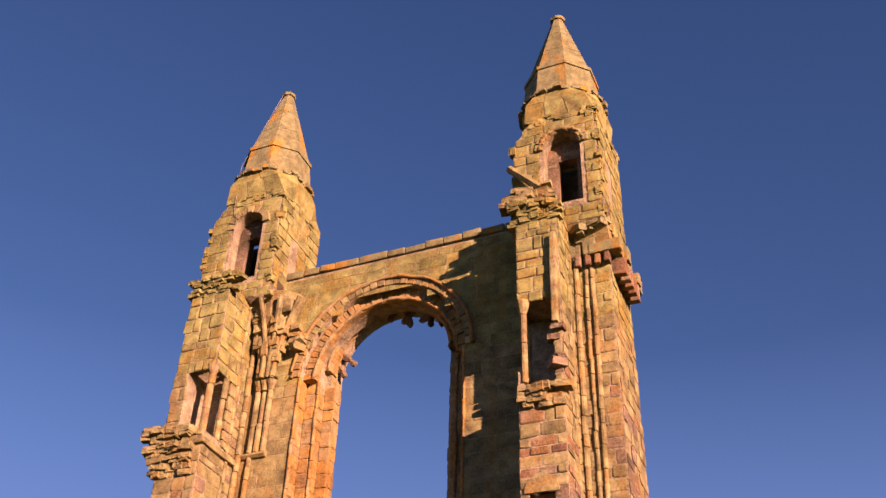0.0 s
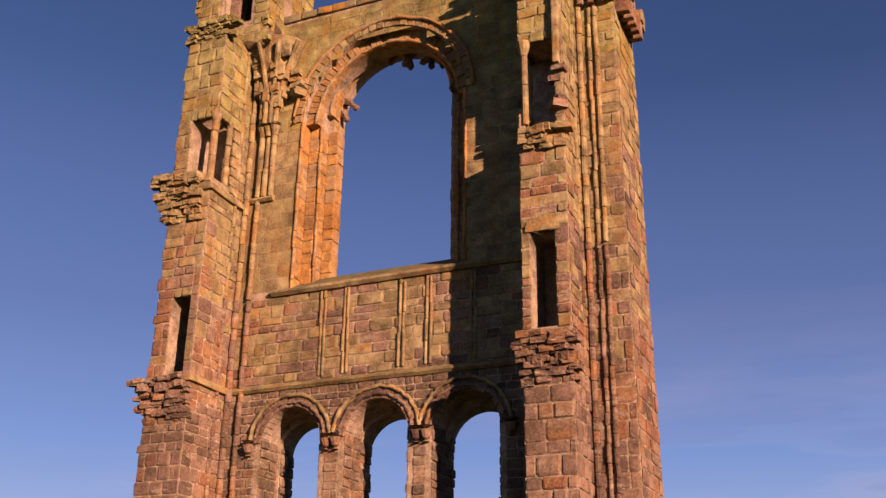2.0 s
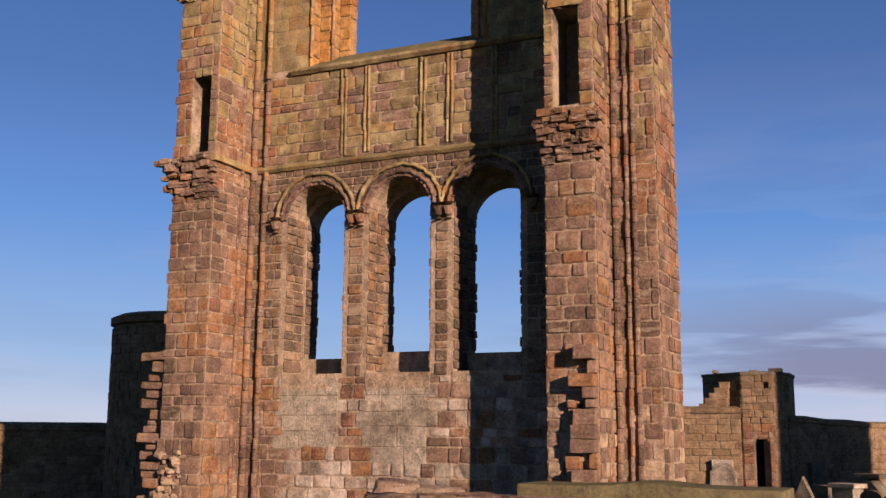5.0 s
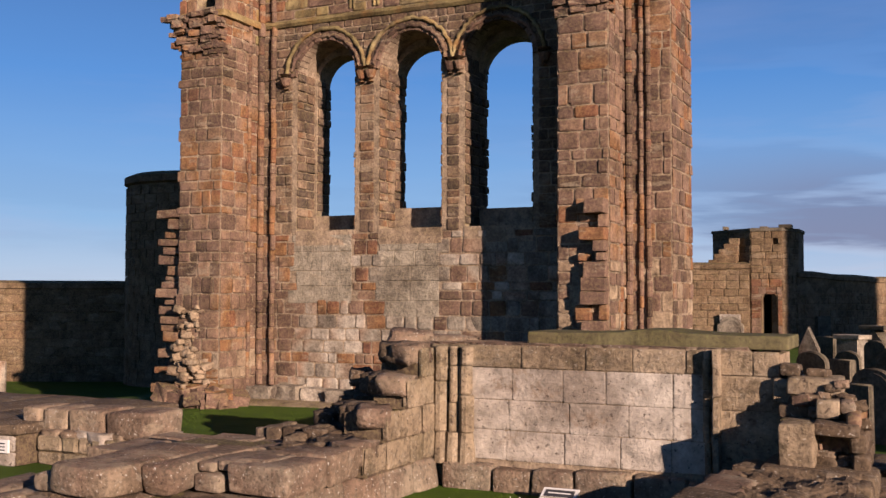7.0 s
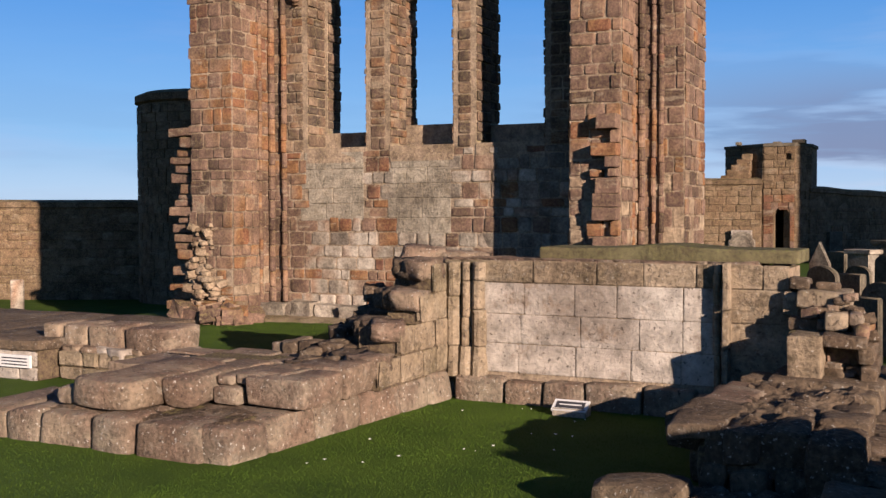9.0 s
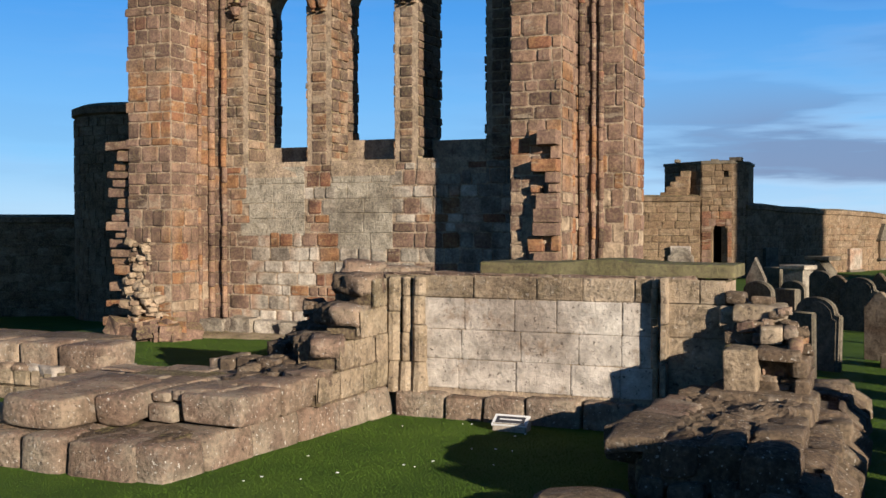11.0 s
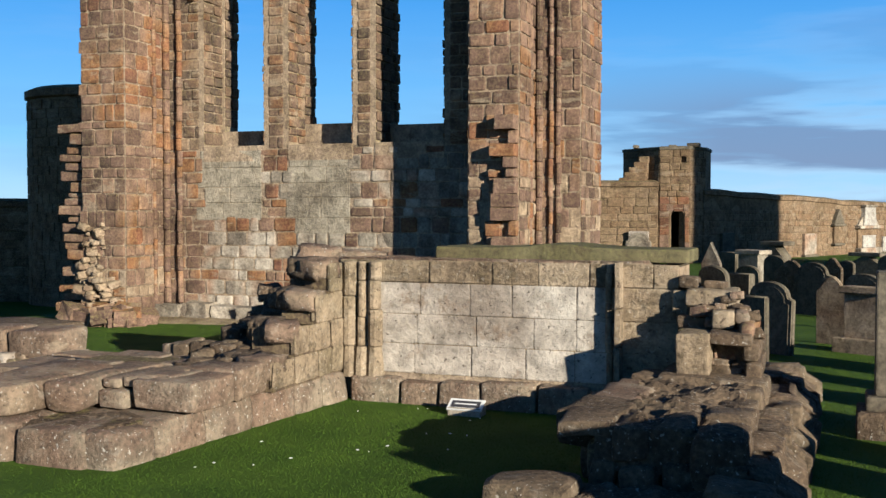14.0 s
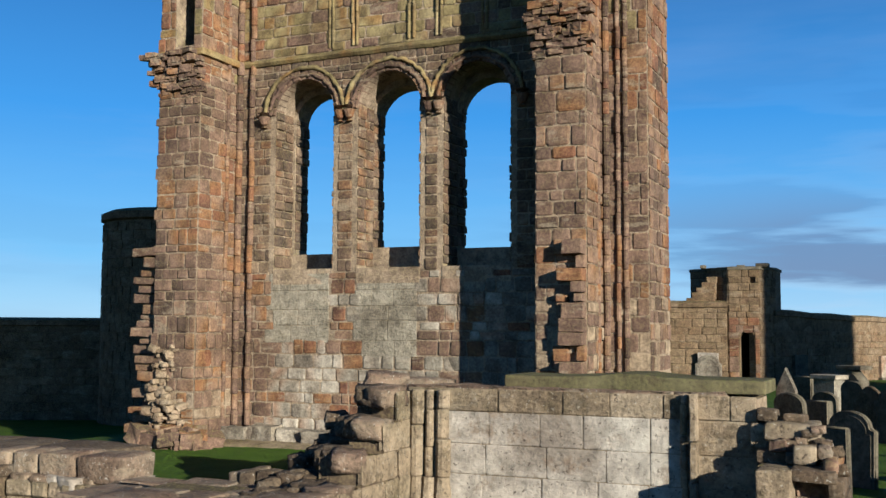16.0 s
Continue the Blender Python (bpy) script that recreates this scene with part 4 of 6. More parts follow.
        part("capital", rod_bm([(-5.66, yf + 0.02, 13.28), (-5.66, yf + 0.02, 13.4), (-5.66, yf + 0.02, 13.55)], [0.07, 0.11, 0.14], 10), M_OCHRE, tw)
        rubble_heap(M_RED, tw, -5.06, -4.93, yf - 0.03, yf + 0.2, 11.6, 12.9, 14, 0.16, 12)
        part("tympanum", plate_bm([(-5.68, 9.56), (-5.06, 9.56)] + [(-5.37 + 0.31 * math.cos(radians(15 * k)), 9.60 + 0.31 * math.sin(radians(15 * k))) for k in range(13)], [], yf - 0.05, yf + 0.1), M_OCHRE, tw, "rounded stone over the window")
        part("slanting_slab", box_bm(-5.04, -4.92, yf - 0.14, yf + 0.3, 12.9, 15.0, 0.03, 0.03, 3), M_OCHRE, tw)
    else:
        crumble(7.62, 100, 8, 0.24, 0.17, (px0 - 0.02, px1 + 0.05))
        crumble(12.05, 110, 9, 0.26, 0.18, (px0 - 0.08, px1 - 0.2), M_OCHRE, 1.0)
        crumble(15.95, 50, 10, 0.12, 0.17, (px0 + 0.05, px1 + 0.3), M_LICHEN, 0.45)
        shaft(-12.74, yf + 0.07, 12.0, 13.45, 0.075, M_OCHRE, tw, 0.8, "colonnette")
        shaft(-12.70, yf + 0.52, 12.0, 13.6, 0.07, M_OCHRE, tw, 0.8, "colonnette")
        part("capital", rod_bm([(-12.74, yf + 0.07, 13.4), (-12.74, yf + 0.07, 13.5), (-12.74, yf + 0.07, 13.62)], [0.08, 0.12, 0.14], 10), M_OCHRE, tw)
        # torn end of the side wall
        r = random.Random(33)
        z = 0.0
        while z < 3.7:
            h = r.uniform(0.11, 0.22)
            part("toothing_stone", box_bm(px0 - r.choice((0.36, 0.52, 0.62)) * r.uniform(0.8, 1.15), px0 + 0.05, yf + r.uniform(-0.05, 0.2), yf + 1.2, z, z + h - 0.02, 0.03, 0.03, r.random() * 50), M_RED, tw)
            z += h
        rubble_heap(M_RED, tw, px0 + 0.25, px1 + 0.4, yf - 0.7, yf, 0.0, 0.22, 40, 0.32, 34)
        rubble_heap(M_BUFF, tw, px0 + 0.1, px1 - 0.2, yf - 0.3, yf, 0.15, 0.85, 40, 0.18, 35)
        rubble_heap(M_BUFF, tw, px0 - 0.05, px1 - 0.45, yf - 0.06, yf + 0.04, 0.7, 1.9, 34, 0.15, 36)
        # weathered set-offs: corbelled string courses on the inner side
        for z in (7.62, 11.75):
            part("string_course", box_bm(px0, px1 + 0.1, yf - 0.08, YW, z - 0.06, z + 0.08, 0.03, 0.02, z), M_OCHRE, tw)
    # turret
    tx0, tx1 = (-6.08, -4.04) if right else (-14.05, -12.0)
    ty0, ty1 = YW - 0.7, YW + 1.2
    cx, cy = (tx0 + tx1) / 2, (ty0 + ty1) / 2
    zb, zt = 15.7, 18.85
    ncx = cx + 0.18 if right else cx + 0.12
    part("turret_core", plate_bm([(tx0, zb), (tx1, zb), (tx1 - 0.08, zt), (tx0 + 0.48, zt), (tx0 + 0.10, zt - 0.6)], [arch_loop(ncx, 0.42, 16.3, 17.9)], ty0, ty0 + 0.3), M_MORTAR, tw)
    part("turret_core", plate_bm([(tx0, zb), (tx1, zb), (tx1 - 0.08, zt), (tx0 + 0.48, zt), (tx0 + 0.10, zt - 0.6)], [[(ncx - 0.17, 16.35), (ncx + 0.25, 16.35), (ncx + 0.25, 17.75), (ncx - 0.17, 17.75)]], ty0 + 0.3, ty0 + 0.6), M_RED, tw)
    part("turret_core", box_bm(tx0 + 0.08, tx1 - 0.05, ty0 + 1.3, ty1, zb, zt - 0.55), M_MORTAR, tw)
    part("turret_core", box_bm(tx1 - 0.3, tx1 - 0.02, ty0 + 0.6, ty0 + 1.3, zb, zt), M_MORTAR, tw)
    part("turret_core", box_bm(tx0 + 0.05, tx0 + 0.3, ty0 + 0.6, ty0 + 1.3, zb, zt - 0.55), M_MORTAR, tw)

    if right:
        bm = box_bm(px1, tx1, ty0, yt + 0.05, 15.2, zb + 0.02)
        for v in bm.verts:
            if v.co.z < 15.5 and v.co.y < yt:
                v.co.y = yt - 0.05
        part("squinch", bm, M_OCHRE, tw)
        rubble_heap(M_SPIRE, tw, px1, tx1, ty0 + 0.05, yt, 15.35, 15.75, 16, 0.2, 61)

    def tspan(z):
        h = half_at(z, 0.5, 16.2, 17.9)
        s = (z - zb) / (zt - zb)
        a, b = tx0 + 0.12 * s + 0.6 * max(0, z - zt + 0.6), tx1 - 0.08 * s
        return [(p - tx0, q - tx0) for p, q in (cut_spans(a, b, [(ncx - h, ncx + h)]) if h else [(a, b)])]
    tb = face_blocks((tx0, ty0, 0), (1, 0, 0), (0, -1, 0), zb, zt, tspan, 0.2, 0.34, 0.25, 0.55, seed=90 + right)
    tb += face_blocks((tx1 - 0.02, ty0, 0), (0, 1, 0), (1, 0, 0), zb, zt, lambda z: [(0.0, 0.62), (0.95, 1.9)] if 16.5 < z < 17.8 else [(0, 1.9)], 0.2, 0.34, 0.25, 0.6, seed=92 + right)
    lay_blocks(tb, M_LICHEN, tw)
    voussoirs(ncx, 17.9, 0.42, 0.62, ty0, M_OCHRE, tw, 9, 0.05)
    part("doorway_recess", box_bm(tx1 - 0.14, tx1 - 0.045, ty0 + 0.64, ty0 + 0.93, 16.5, 17.75), M_MORTAR, tw)
    if right:
        moulded_ring(ncx, 17.9, 0.5, ty0 - 0.04, 0.05, M_OCHRE, tw)
        part("slanting_slab", rod_bm([(tx0 + 0.02, ty0 - 0.12, 17.5), (ncx - 0.2, ty0 - 0.2, 16.4)], [0.09, 0.09], 6), M_OCHRE, tw)
        crumble(16.7, 26, 21, -0.5, 0.22, (tx0 + 0.05, ncx - 0.1), M_OCHRE, 0.8)
    # sloped shoulders up to the eight-sided drum
    zs, zd, zband, ztip = zt, 19.75, 20.72, 23.14 if right else 23.3
    ro, rb, rt = 0.97, 0.86, 0.13
    oct8 = lambda r, z: [(cx + r * math.cos(radians(22.5 + 45 * k)), cy + r * math.sin(radians(22.5 + 45 * k)), z) for k in range(8)]
    sq = []
    for k in range(8):
        a = radians(22.5 + 45 * k)
        m = max(abs(math.cos(a)), abs(math.sin(a)))
        sq.append((cx + math.cos(a) / m * (tx1 - tx0) / 2 * 0.96, cy + math.sin(a) / m * 0.97, zs - 0.02))
    for k in range(8):      # push the eight points into the corners
        x, y, z = sq[k]
        sq[k] = (cx + (tx1 - tx0) / 2 * (0.96 if x > cx else -0.66) * (1.0 if abs(x - cx) > 0.3 else 0.42), cy + 0.93 * (1 if y > cy else -1) * (1.0 if abs(y - cy) > 0.6 else 0.45), z)

    def rings(name, loops, mat, label="", seed=0):
        """Tapered stages built of thin courses, each side of a course a block."""
        for lo, hi in zip(loops, loops[1:]):
            n = max(1, round((hi[0][2] - lo[0][2]) / (0.42 if name == "shoulder" else 0.8)))
            for c in range(n):
                s0, s1 = c / n + 0.002, (c + 1) / n - 0.002
                for k in range(8):
                    a0, a1, b0, b1 = Vector(lo[k]), Vector(lo[(k + 1) % 8]), Vector(hi[k]), Vector(hi[(k + 1) % 8])
                    w = (a1 - a0).length * (1 - s0) + (b1 - b0).length * s0
                    cuts = max(1, round(w / (0.5 if name == "shoulder" else 1.2)))
                    off = rng.uniform(-0.1, 0.1) if cuts > 1 else 0
                    for j in range(cuts):
                        f0 = 0 if j == 0 else (j + off) / cuts + 0.008
                        f1 = 1 if j == cuts - 1 else (j + 1 + off) / cuts - 0.008
                        pr = rng.uniform(0.0, 0.018 if name == "shoulder" else 0.004)
                        q = []
                        for s, f in ((s0, f0), (s0, f1), (s1, f1), (s1, f0)):
                            p = a0.lerp(a1, f).lerp(b0.lerp(b1, f), s)
                            q.append(p)
                        nrm = (q[1] - q[0]).cross(q[3] - q[0]).normalized()
                        vs = [p + nrm * (0.006 + pr * 0.6) for p in q] + [p - nrm * 0.05 for p in q]
                        mesh_object(name + "_stone", vs, [(0, 1, 2, 3), (0, 4, 5, 1), (1, 5, 6, 2), (2, 6, 7, 3), (3, 7, 4, 0)], mat, tw)
        bm = bmesh.new()
        prev = None
        for lp in loops:
            row = [bm.verts.new(p) for p in lp]
            if prev:
                for k in range(8):
                    bm.faces.new((prev[k], prev[(k + 1) % 8], row[(k + 1) % 8], row[k]))
            else:
                bm.faces.new(row[::-1])
            prev = row
        bm.faces.new(prev)
        part("spire_core", bm, M_MORTAR, tw)
    mid8 = [tuple(Vector(p).lerp(Vector(q), 0.5) + Vector(((p[0] - cx) * 0.10, (p[1] - cy) * 0.10, 0.06))) for p, q in zip(sq, oct8(ro + 0.02, zd))]
    rings("shoulder", [sq, mid8, oct8(ro + 0.02, zd)], M_LICHEN, "lichened sloping shoulder")
    rings("drum", [oct8(ro, zd + 0.002), oct8(rb, zband)], M_SPIRE)
    rings("spire", [oct8(rb, zband + 0.002), oct8(rt, ztip)], M_SPIRE, "stone spire with orange lichen")
    for z, r in ((zd + 0.02, ro + 0.06), (zband, rb + 0.05)):
        lp0, lp1 = oct8(r, z - 0.05), oct8(r, z + 0.05)
        bm = bmesh.new()
        a, b = [bm.verts.new(p) for p in lp0], [bm.verts.new(p) for p in lp1]
        for k in range(8):
            bm.faces.new((a[k], a[(k + 1) % 8], b[(k + 1) % 8], b[k]))
        bm.faces.new(a[::-1])
        bm.faces.new(b)
        part("moulded_band", bm, M_SPIRE, tw)
    r = random.Random(70 + right)
    for k in range(26):     # weathered stones round the foot of the drum
        a = 6.2832 * k / 26 + r.uniform(-.08, .08)
        rubble(M_SPIRE, tw, cx + (ro + 0.02) * math.cos(a), cy + (ro + 0.02) * math.sin(a), zd + r.uniform(-.06, .04), r.uniform(.14, .22), r.uniform(.12, .18), r.uniform(.08, .13), math.degrees(a) + 90, r.uniform(-8, 8), k)
    for k in range(44):     # eroded edges of the shoulder and the turret's head
        side = r.choice((0, 0, 1, 2))
        s = r.random()
        x = (tx0 + 0.45 + (tx1 - tx0 - 0.5) * s, tx1 - 0.06, tx0 + 0.45)[side]
        y = (ty0 + 0.03, ty0 + 1.9 * s, ty0 + 1.9 * s)[side]
        rubble(M_LICHEN, tw, x, y, zt + r.uniform(-.18, .06), r.uniform(.14, .24), r.uniform(.10, .16), r.uniform(.08, .14), r.uniform(-12, 12) + (90 if side else 0), r.uniform(-9, 9), k)
    for k in range(22):     # broken corners
        c = r.choice(((tx1, ty0), (tx0 + 0.10, ty0), (tx1, ty0)))
        rubble(M_LICHEN, tw, c[0] + r.uniform(-.08, .0), c[1] + r.uniform(-.01, .06), r.uniform(zb, zt - 0.6), r.uniform(.10, .18), r.uniform(.10, .16), r.uniform(.12, .22), r.uniform(-15, 15), r.uniform(-8, 8), k)
    part("cap_stone", rod_bm([(cx, cy, ztip - 0.02), (cx, cy, ztip + 0.06), (cx, cy, ztip + 0.1)], [0.19, 0.2, 0.12], 8), M_SPIRE, tw)
    part("finial_rod", rod_bm([(cx, cy, ztip + 0.1), (cx, cy, ztip + 0.32)], [0.015, 0.008], 6), M_IRON, tw)
    if not right:
        part("lightning_cable", rod_bm([(cx - 0.1, cy - 0.14, ztip), (cx - 0.55, cy - 0.8, zband - 0.5), (cx - 0.35, ty0 - 0.08, 18.8), (cx + 0.0, ty0 - 0.1, 17.0), (cx - 0.1, ty0 - 0.15, 15.8)], [0.007] * 5, 5), M_GREY, tw)
    return tw


pier_tower(1)
pier_tower(-1)

# ---- low ruined walls of the near chamber ----
def torn_top(x0, x1, y0, y1, z, seed, lift=0.07):
    """The torn core of a wall seen from above: pitted mortar and broken stones in one rough sheet with sides."""
    bm = bmesh.new()
    nx, ny = int((x1 - x0) / 0.045), int((y1 - y0) / 0.045)
    grid = []
    for j in range(ny + 1):
        row = []
        for i in range(nx + 1):
            x, y = x0 + (x1 - x0) * i / nx, y0 + (y1 - y0) * j / ny
            p = Vector((x * 5.5, y * 5.5, seed))
            cell = noise.voronoi(p, distance_metric="DISTANCE", exponent=2.5)[0]
            h = lift * (1 - 1.3 * cell[0]) + 0.05 * noise.noise(Vector((x * 2.1, y * 2.1, seed))) + 0.022 * noise.noise(p * 3)
            h -= 0.10 * max(0.0, noise.noise(Vector((x * 3.3, y * 3.3, seed + 9))) - 0.12)
            row.append(bm.verts.new((x + 0.03 * noise.noise(p), y + 0.03 * noise.noise(p + Vector((7, 0, 0))), z + h)))
        grid.append(row)
    for p, q in zip(grid, grid[1:]):
        for i in range(nx):
            bm.faces.new((p[i], p[i + 1], q[i + 1], q[i]))
    rim = grid[0] + [row[-1] for row in grid[1:]] + grid[-1][-2::-1] + [row[0] for row in grid[-2:0:-1]]
    low = [bm.verts.new((v.co.x, v.co.y, z - 0.3)) for v in rim]
    for k in range(len(rim)):
        q = (k + 1) % len(rim)
        bm.faces.new((rim[k], low[k], low[q], rim[q]))
    return bm


def front_wall():
    w = thing("chamber_wall", -3.2, 10.9, 0, "low pale ashlar wall with attached shafts and a rough plinth", "wall")
    yf = 10.72
    x0, x1 = -5.3, -1.5
    part("wall_core", box_bm(x0, x1, yf + 0.01, yf + 0.75, 0, 1.55), M_MORTAR, w)
    rows = [(0.32, 0.65), (0.65, 0.98), (0.98, 1.33)]
    pale = face_blocks((x0, yf, 0), (1, 0, 0), (0, -1, 0), 0.32, 1.33, lambda z: [(0.3, 3.2)], wmin=0.42, wmax=0.72, proud=(0.003, 0.010), joint=0.007, seed=5, courses=rows, fine=True)
    lay_blocks(pale, M_PALE, w, lambda p: True, name="ashlar_block")
    brown = face_blocks((x0, yf, 0), (1, 0, 0), (0, -1, 0), 0.32, 1.58, lambda z: [(0.0, 0.3), (3.2, 3.8)] if z < 1.33 else [(0.0, 3.8)], wmin=0.35, wmax=0.8, proud=(0.006, 0.020), joint=0.009, seed=6, courses=rows + [(1.33, 1.58)], fine=True)
    lay_blocks(brown, M_PATCH, w, lambda p: True, name="ashlar_block")
    # plinth of worn blocks
    x, k = x0 + 0.2, 0
    while x < x1:
        wd = rng.uniform(0.4, 0.62)
        part("plinth_stone", box_bm(x, x + wd - 0.02, 10.55 + rng.uniform(-.02, .03), yf + 0.1, -0.1, 0.26 + rng.uniform(-.02, .03), 0.05, 0.02, k), M_WORN, w)
        x += wd
        k += 1
    # attached shafts with bases
    for x in (-5.16, -5.01, -4.85):
        shaft(x, yf - 0.06, 0.6, 1.56, 0.05 if x == -5.01 else 0.08, M_PATCH, w, 0.5)
        part("shaft_base", rod_bm([(x, yf - 0.05, 0.26), (x, yf - 0.05, 0.42), (x, yf - 0.05, 0.5), (x, yf - 0.05, 0.6)], [0.105, 0.10, 0.09, 0.08], 10), M_PATCH, w)
    for z0, z1 in ((0.3, 0.72), (0.73, 1.12), (1.13, 1.6)):
        part("pilaster", box_bm(-2.13, -2.07, yf - 0.17, yf + 0.02, z0, z1, 0.012, 0.01, z0), M_PATCH, w)
    shaft(-2.20, yf - 0.05, 0.3, 1.58, 0.035, M_PATCH, w, 0.5)
    # rough top course behind
    for k in range(7):
        rubble(M_WORN, w, x0 + 0.2 + k * 0.5, yf + 0.45, 1.52, 0.6, 0.6, 0.16, rng.uniform(-10, 10), 0, k)
    return w


front_wall()


def flat_slab():
    bm = box_bm(-4.25, -1.45, 11.0, 11.85, 1.58, 1.72, 0.02, 0.0)
    bmesh.ops.subdivide_edges(bm, edges=[e for e in bm.edges if abs(e.verts[0].co.x - e.verts[1].co.x) > 1], cuts=10)
    for v in bm.verts:
        if v.co.z > 1.65:
            v.co.z += 0.05 * math.exp(-((v.co.x + 2.85) / 0.35) ** 2) + 0.012 * noise.noise(v.co * 3)
    return tagged(part("grave_slab", bm, M_MOSS), "long mossy green stone slab lying on the wall top", "slab")


flat_slab()


def left_wall():
    """The return wall and its broken top, running towards the viewer from the corner."""
    w = thing("return_wall", -5.9, 8.8, 0, "low broken rubble wall of big worn blocks on a lichened plinth", "wall")
    # plinth
    y, k = 6.95, 0
    while y < 10.55:
        d = rng.uniform(0.5, 0.8)
        x = -5.5 + 0.36 * (y - 6.9) / 3.6
        bm = box_bm(-6.3, x, y, min(y + d, 10.6) - 0.004, -0.1, (0.30 if y < 7.7 else 0.34) + rng.uniform(-.015, .01), 0.075, 0.03, k)
        for v in bm.verts:
            if v.co.x > -5.9:       # the face follows the line of the wall and leans back
                v.co.x += 0.1 * (v.co.y - y) - 0.12 * max(0, v.co.z - 0.1)
        part("plinth_stone", bm, M_WORN, w)
        y += d
        k += 1
    x = -5.75
    for d in (0.75, 0.5, 0.62, 0.4, 0.55):
        part("plinth_stone", box_bm(x - d, x - 0.02, 6.88 + rng.uniform(0, 0.06), 8.0, -0.1, 0.295 + rng.uniform(-.03, .015), 0.085, 0.04, x), M_WORN, w)
        x -= d
    part("plinth_top", torn_top(-7.9, -5.66, 7.08, 7.95, 0.30, 21, 0.02), M_ROCK, w, "mossy dark worn plinth top")
    part("wall_core", box_bm(-7.7, -5.62, 7.3, 10.4, 0.05, 0.3), M_DARKMORTAR, w)
    # blocks of the second course, stepping up to the corner
    y = 7.75
    for d, z in ((0.72, 0.60), (0.6, 0.62)):
        part("wall_block", box_bm(-5.95 + rng.uniform(-.05, .03), -5.26, y, y + d - 0.02, 0.33, z, 0.045, 0.04, y + z), M_WORN, w)
        y += d
    starts = ((0.33, 0.62, 9.05), (0.62, 0.92, 9.5), (0.92, 1.22, 9.95), (1.22, 1.54, 10.3))
    for k, (z0, z1, y0) in enumerate(starts):
        part("wall_core", box_bm(-5.85 + 0.1 * k, -5.235, y0 + 0.04, 11.3, z0 - 0.02, z1 - 0.03), M_DARKMORTAR, w)
        bl = face_blocks((-5.24, y0, 0), (0, 1, 0), (1, 0, 0), z0, z1, lambda z: [(0, 10.66 - y0)], wmin=0.3, wmax=0.6, proud=(0.01, 0.035), joint=0.012, seed=120 + k, courses=[(z0, z1)])
        lay_blocks(bl, M_PATCH, w, lambda p: True, name="ashlar_block")
        for q in range(3):
            rubble(M_ROCK if q else M_WORN, w, -5.42 - 0.14 * q, y0 + 0.12 + 0.08 * q, z1 - 0.06, 0.36, 0.36, 0.22, rng.uniform(-30, 30), 5, q + k)
    part("wall_core", box_bm(-6.5, -5.45, 7.95, 11.2, 0.1, 0.52), M_DARKMORTAR, w)
    # second course facing the viewer: two great worn blocks, small squared stones, and the corner block behind them
    worn = ((-7.35, -6.62, 7.02, 0.33, 0.62, 0.10), (-6.62, -6.28, 7.42, 0.33, 0.60, 0.09), (-7.62, -7.3, 7.1, 0.30, 0.50, 0.09),
            (-6.27, -5.98, 7.72, 0.33, 0.50, 0.035), (-5.97, -5.66, 7.86, 0.33, 0.51, 0.035), (-6.26, -6.08, 7.78, 0.505, 0.60, 0.03), (-6.07, -5.78, 7.82, 0.515, 0.61, 0.03), (-5.77, -5.62, 7.9, 0.515, 0.60, 0.03))
    for x0, x1, y0, z0, z1, bv in worn:
        bm = box_bm(x0, x1 - 0.012, y0, 8.5, z0, z1, bv, 0.045 if bv > 0.05 else 0.02, x0 * 3)
        part("wall_block", bm, M_WORN, w)
    part("wall_core", box_bm(-7.5, -5.5, 8.0, 9.6, 0.2, 0.545), M_DARKMORTAR, w)
    r = random.Random(29)
    y = 7.95
    for row, dy in enumerate((0.42, 0.5, 0.46, 0.4)):      # flat worn stones of the top
        x = -5.62 - 0.1 * row
        while x > -7.5:
            d = r.uniform(0.3, 0.75)
            part("top_stone", box_bm(x - d, x - 0.015, y + r.uniform(0, 0.03), y + dy - 0.01, 0.5, 0.60 + r.uniform(-.025, .02) - 0.02 * row, 0.025, 0.03, r.random() * 60), M_WORN, w)
            x -= d
        y += dy
    for k in range(9):      # pitted red-brown stones along the far edge of the top
        part("wall_block", box_bm(-6.95 + k * 0.19, -6.79 + k * 0.19 + r.uniform(0, .03), 9.55 + r.uniform(0, .08), 9.95, 0.4, 0.66 + r.uniform(-.05, .03) + 0.01 * k, 0.04, 0.04, k * 3), M_ROCK if k % 3 else M_WORN, w)
    # torn core stepping up at the corner
    r = random.Random(44)
    for k in range(80):
        s = k / 79
        rubble(M_ROCK, w, -5.75 - r.uniform(0, 0.55), 8.9 + 2.1 * s + r.uniform(-.15, .15), 0.5 + r.uniform(0, 1.0 * s * s), r.uniform(.16, .36), r.uniform(.18, .34), r.uniform(.12, .22), r.uniform(-40, 40), r.uniform(-12, 12), k)
    for k in range(5):
        rubble(M_ROCK, w, -5.5 - 0.07 * k, 10.5 + 0.1 * k, 0.8 + 0.17 * k, 0.4, 0.36, 0.2, rng.uniform(-30, 30), 6, k)
    rubble(M_WORN, w, -5.3, 11.2, 1.56, 0.6, 0.4, 0.2, 10, 0, 2)
    rubble(M_WORN, w, -5.75, 11.05, 1.60, 0.5, 0.4, 0.24, 30, 5, 4)
    return w


left_wall()


